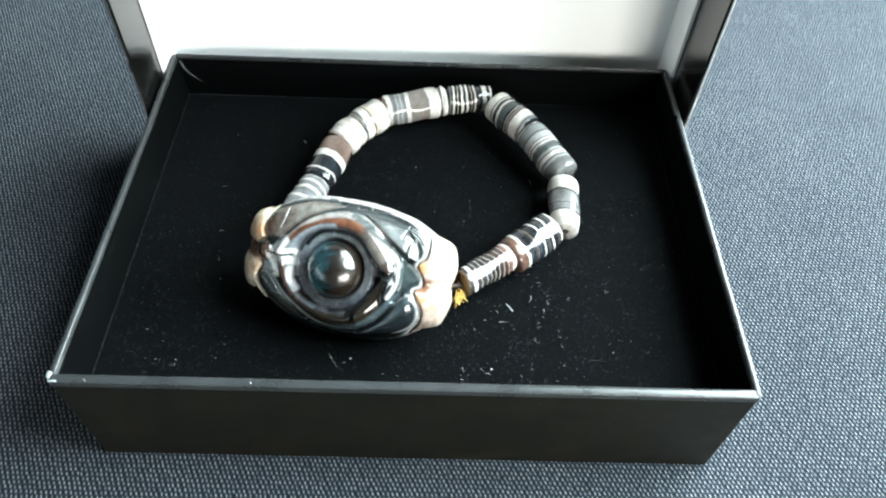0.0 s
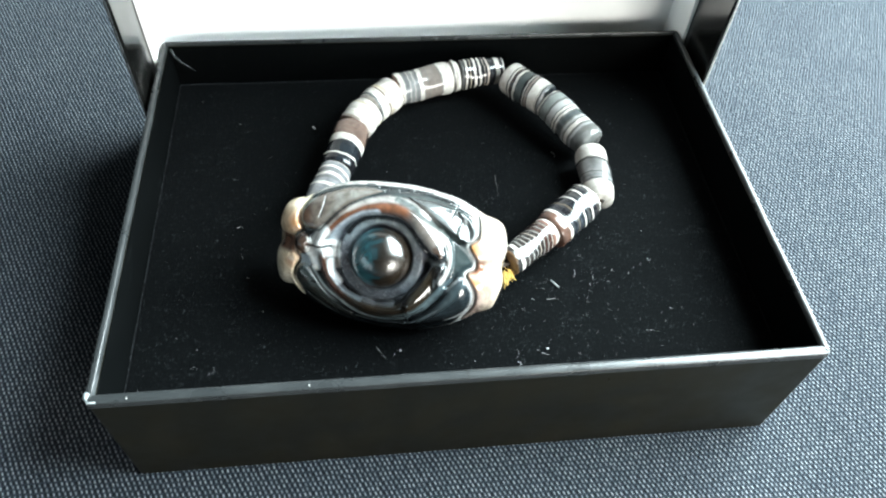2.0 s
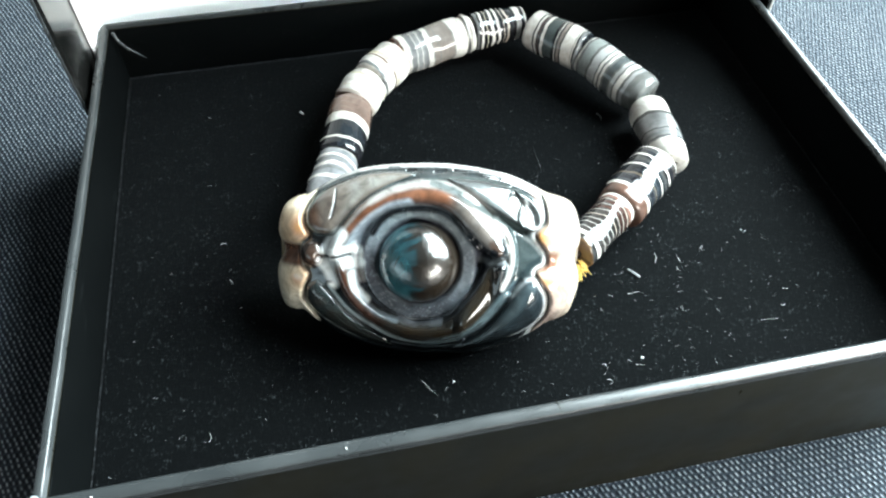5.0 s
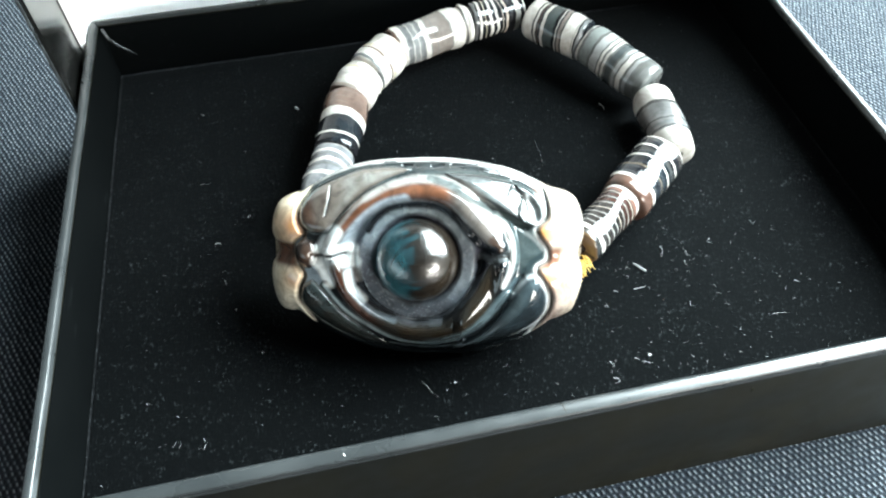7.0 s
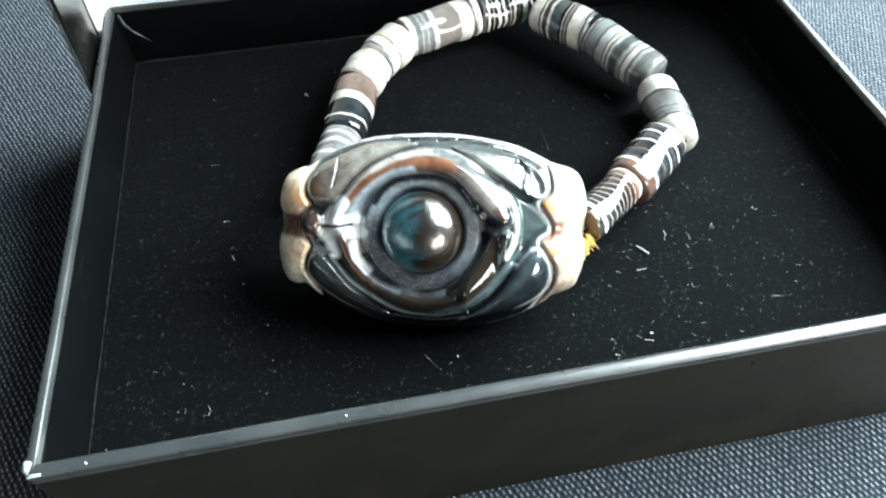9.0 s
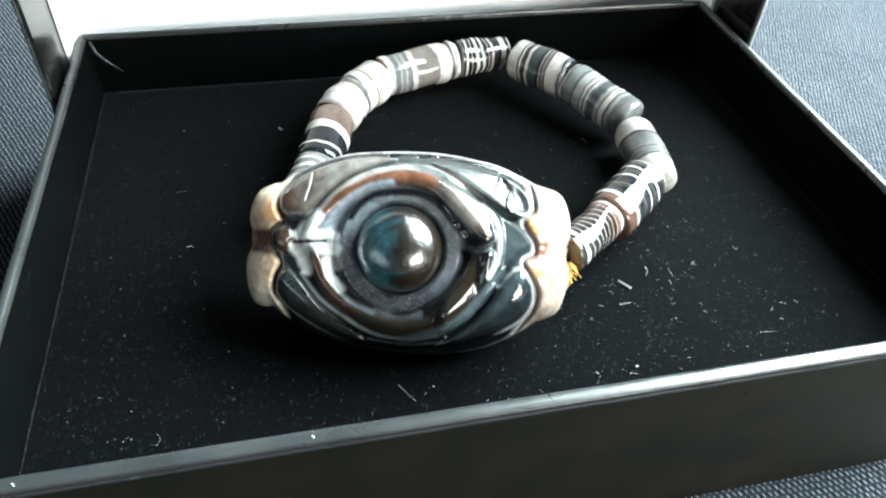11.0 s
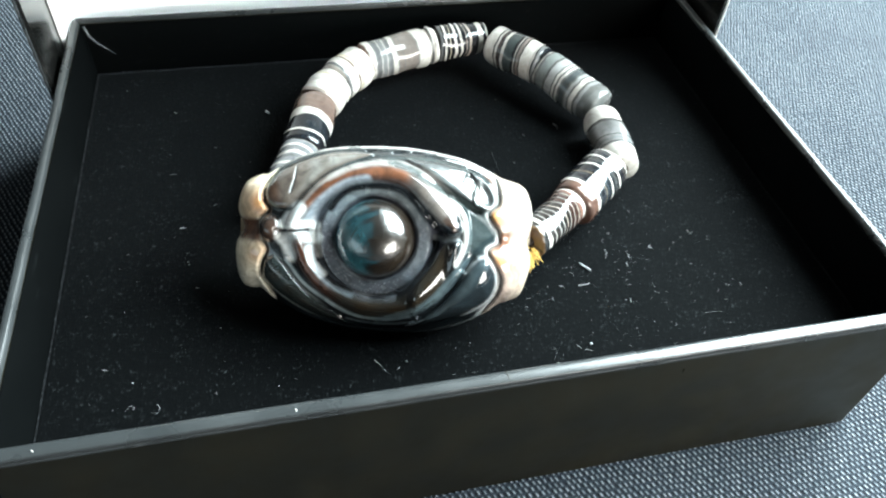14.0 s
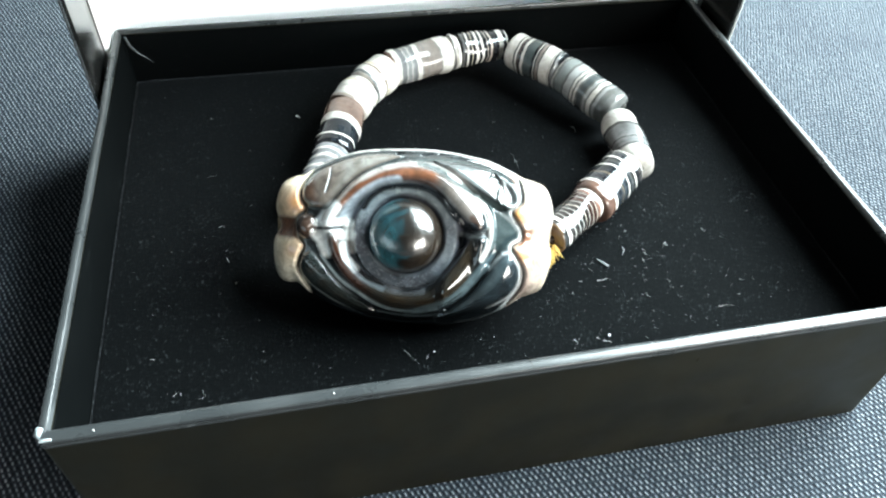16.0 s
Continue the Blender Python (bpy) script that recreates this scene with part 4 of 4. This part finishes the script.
    over((0.42, 0.22, 0.105), capm * (u < 0) * bell(v + 0.28, 0.18) * bell(split - 0.10, 0.20) * (0.6 + 0.3 * fine))
    over((0.40, 0.165, 0.040), capm * (u > 0) * bell(np.abs(v - 0.12) - 0.36, 0.17) * bell(split - 0.04, 0.24) * (0.8 + 0.2 * fine))
    over((0.34, 0.24, 0.20), capm * smooth01(u, 0, 1) * smooth01(-v, 0.1, 0.5) * bell(split - 0.05, 0.16) * 0.7)
    over((0.30, 0.21, 0.13), capm * cloud * bell(split - 0.30, 0.14) * 0.45)
    over((0.30, 0.34, 0.33), capm * smooth01(-v, 0.3, 0.8) * smooth01(-u, 1, 1.5) * 0.5)
    over((0.085, 0.024, 0.010), capm * (1 - smooth01(np.abs(v - 0.08), 0.13, 0.22)) * (u < 0) * (1 - smooth01(split, 0.36, 0.55)) * 0.95)
    over((0.15, 0.045, 0.020), capm * (1 - smooth01(np.abs(v - 0.10), 0.10, 0.21)) * (u > 0) * (1 - smooth01(split, 0.13, 0.28)) * 0.9)
    col = col * (1 + 0.25 * (1 - smooth01(col, 0.02, 0.30)))
    frost = np.clip(0.7 * collar + 0.15 * capm, 0, 1)
    return out, np.concatenate([col, frost[..., None]], -1)


def pendant():
    nu, na = 600, 520
    k = np.linspace(-1, 1, nu)
    bend = np.sin(k * np.pi / 2) * 0.45 + k * 0.55
    us = np.where(bend < 0, -U_LEFT * bend, U_RIGHT * bend)
    ang = np.linspace(0, 2 * np.pi, na, endpoint=False)
    U = np.tile(us[:, None], (1, na))
    wt, wb, b = 0.988 * half_width(us, EDGE_TOP)[:, None], half_width(us, EDGE_LOW)[:, None], half_depth(us)[:, None]
    for side in (wt, wb, b):
        side[0] = side[-1] = 0.02
    c, s = np.cos(ang)[None], np.sin(ang)[None]
    V = np.where(c > 0, wt, wb) * np.sign(c) * np.abs(c) ** 0.9
    N = np.where(s > 0, b, 0.52 * b) * np.sign(s) * np.abs(s) ** 0.85
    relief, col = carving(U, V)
    face = smooth01(s, -0.02, 0.30)
    N = N + relief * face
    lobes = smooth01(np.abs(us), 1.95, 2.2)[:, None]
    N = N + 0.15 * lobes * bell(V - 0.10, 0.2) * (1 - face) * (s < 0)
    U = U - np.sign(U) * 0.07 * lobes * bell(V - 0.10, 0.2)
    pts = np.array(PC) + U[..., None] * np.array(E_U) + V[..., None] * np.array(E_V) + N[..., None] * np.array(E_N)
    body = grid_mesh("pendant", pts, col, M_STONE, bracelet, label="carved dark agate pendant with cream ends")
    th = np.linspace(0, np.pi * 0.62, 40)
    az = np.linspace(0, 2 * np.pi, 72, endpoint=False)
    centre = np.array(PC) + EYE_U * np.array(E_U) + EYE_V * np.array(E_V) + 0.80 * np.array(E_N)
    rad = np.maximum(EYE_R * 1.02 * np.sin(th), 0.002)
    pts = centre + (rad[:, None, None] * (np.cos(az)[None, :, None] * np.array(E_U) + np.sin(az)[None, :, None] * np.array(E_V))
                    + (0.92 * EYE_R * np.cos(th))[:, None, None] * np.array(E_N))
    grid_mesh("eyeball", pts, None, M_EYE, body, label="polished dark domed eye")


pendant()

rng = random.Random(4)
tuft = bmesh.new()
for i in range(34):
    a = Vector((1.05 + rng.uniform(-0.08, 0.06), 2.66 + rng.uniform(-0.10, 0.08), 2.96 + rng.uniform(-0.14, 0.1)))
    way = Vector((rng.uniform(-0.25, 0.7), rng.uniform(-1.0, -0.1), rng.uniform(-0.9, 0.2))).normalized()
    l = rng.uniform(0.10, 0.28)
    tube(tuft, [a, a + way * l * 0.5 + Vector((rng.uniform(-.03, .03), 0, 0.03)), a + way * l], 0.011, 5, 0.5)
part("thread_end", tuft, M_THREAD, bracelet, "frayed yellow thread ends")


# ---------------------------------------------------------------- lint on the velvet
def lint():
    bm = bmesh.new()
    rng = random.Random(11)
    n = 0
    while n < 620:
        x, y = rng.uniform(-6.7, 6.7), rng.uniform(0.25, 9.8)
        dense = math.exp(-((x - 2.6) ** 2 / 5 + (y - 2.6) ** 2 / 6)) + 0.05 * math.exp(-((x + 4) ** 2 / 4 + (y - 2) ** 2 / 3)) + 0.035
        if rng.random() > dense:
            continue
        n += 1
        l, a, bend = 0.010 + 0.075 * rng.random() ** 4, rng.uniform(0, 6.28), rng.uniform(-1.2, 1.2)
        p, pts = Vector((x, y, PAD + 0.012)), []
        for k in range(4):
            pts.append(p.copy())
            p += Vector((math.cos(a + bend * k / 3), math.sin(a + bend * k / 3), 0.06 * math.sin(k))) * l / 3
        tube(bm, pts, rng.uniform(0.0012, 0.0032), 4)
    tagged(part("lint", bm, M_LINT), "scattered pale lint fibres on the velvet", "lint", kind="stuff")


lint()


def fleck(pts, radius, label):
    tagged(part("lint_fleck", tube(bmesh.new(), [(x, y, PAD + 0.01 + radius) for x, y in pts], 0.72 * radius, 6, 0.45), M_FLECK), label, "lint", group="lint flecks on the velvet")


fleck([(-3.24, 8.26), (-3.18, 8.18)], 0.0350, "tiny white fleck on black velvet")
fleck([(2.36, 2.71), (2.29, 2.81), (2.21, 2.92)], 0.0240, "white pointed fibre on black velvet")
fleck([(2.03, 2.41), (2.12, 2.41), (2.24, 2.42)], 0.0093, "short white fibre on black velvet")
fleck([(1.68, 2.46), (1.75, 2.41)], 0.0062, "short white fibre on black velvet")
fleck([(1.79, 1.15), (1.83, 1.14)], 0.0300, "tiny white fleck on black velvet")
fleck([(-1.35, 1.33), (-1.32, 1.33)], 0.0240, "tiny white fleck on black velvet")
fleck([(3.02, 7.01), (3.07, 6.93), (3.07, 6.80)], 0.0112, "curled pale fibre on black velvet")
fleck([(2.82, 3.18), (2.83, 3.08), (2.79, 3.02), (2.75, 2.95)], 0.0056, "curled pale fibre on black velvet")
fleck([(3.22, 3.00), (3.21, 2.90), (3.28, 2.88)], 0.0056, "curled pale fibre on black velvet")
fleck([(3.11, 2.80), (3.11, 2.70)], 0.0056, "tiny pale fibre on black velvet")
fleck([(1.96, 2.73), (2.02, 2.70), (2.01, 2.63)], 0.0043, "curled pale fibre on black velvet")
fleck([(3.75, 3.16), (3.69, 3.11), (3.75, 3.05)], 0.0062, "curled pale fibre on black velvet")
fleck([(4.64, 3.40), (4.66, 3.31), (4.73, 3.35)], 0.0074, "curled pale fibre on black velvet")
fleck([(2.86, 1.98), (2.84, 1.90), (2.91, 1.87)], 0.0050, "curled pale fibre on black velvet")
fleck([(4.77, 2.00), (4.86, 1.96)], 0.0050, "tiny pale fibre on black velvet")
fleck([(4.58, 1.67), (4.63, 1.65)], 0.0062, "tiny pale fibre on black velvet")
fleck([(4.08, 1.45), (4.22, 1.45), (4.39, 1.42)], 0.0031, "thin pale hair on black velvet")
fleck([(1.15, 1.18), (1.19, 1.12)], 0.0074, "tiny pale fibre on black velvet")
fleck([(1.11, 0.89), (1.18, 0.87), (1.19, 0.82), (1.12, 0.80)], 0.0062, "curled pale fibre on black velvet")
fleck([(1.57, 1.16), (1.63, 1.10)], 0.0050, "tiny pale fibre on black velvet")
fleck([(1.66, 1.06), (1.72, 1.05), (1.81, 1.01)], 0.0062, "short white fibre on black velvet")
fleck([(-1.84, 1.47), (-1.80, 1.38)], 0.0050, "tiny pale fibre on black velvet")
fleck([(-1.80, 1.41), (-1.73, 1.27), (-1.64, 1.15)], 0.0043, "thin pale hair on black velvet")
fleck([(-1.50, 1.22), (-1.45, 1.27)], 0.0043, "tiny pale fibre on black velvet")
fleck([(-1.77, 0.85), (-1.71, 0.84), (-1.72, 0.77)], 0.0043, "curled pale fibre on black velvet")
fleck([(-5.21, 1.24), (-5.17, 1.15), (-5.20, 1.07), (-5.29, 1.09)], 0.0032, "curled pale fibre on black velvet")
fleck([(-5.66, 1.20), (-5.60, 1.27), (-5.54, 1.23), (-5.56, 1.16)], 0.0026, "curled pale fibre on black velvet")
fleck([(-5.60, 1.68), (-5.57, 1.66)], 0.006, "tiny white fleck on black velvet")
fleck([(-4.66, 3.45), (-4.63, 3.43)], 0.0093, "tiny white fleck on black velvet")
fleck([(-4.27, 2.52), (-4.25, 2.50)], 0.0093, "tiny white fleck on black velvet")
fleck([(-6.06, 1.99), (-5.99, 1.97)], 0.0056, "tiny pale fibre on black velvet")
fleck([(-4.82, 4.09), (-4.78, 3.98)], 0.0056, "tiny pale fibre on black velvet")
fleck([(-4.97, 4.93), (-4.92, 4.95), (-4.86, 4.92)], 0.0074, "tiny pale fibre on black velvet")
fleck([(1.39, 6.26), (1.40, 5.90), (1.37, 5.56)], 0.0016, "thin pale hair on black velvet")
fleck([(-5.22, 6.48), (-5.03, 6.47)], 0.0022, "thin pale hair on black velvet")
fleck([(-5.18, 8.50), (-5.13, 8.45)], 0.0074, "tiny pale fibre on black velvet")
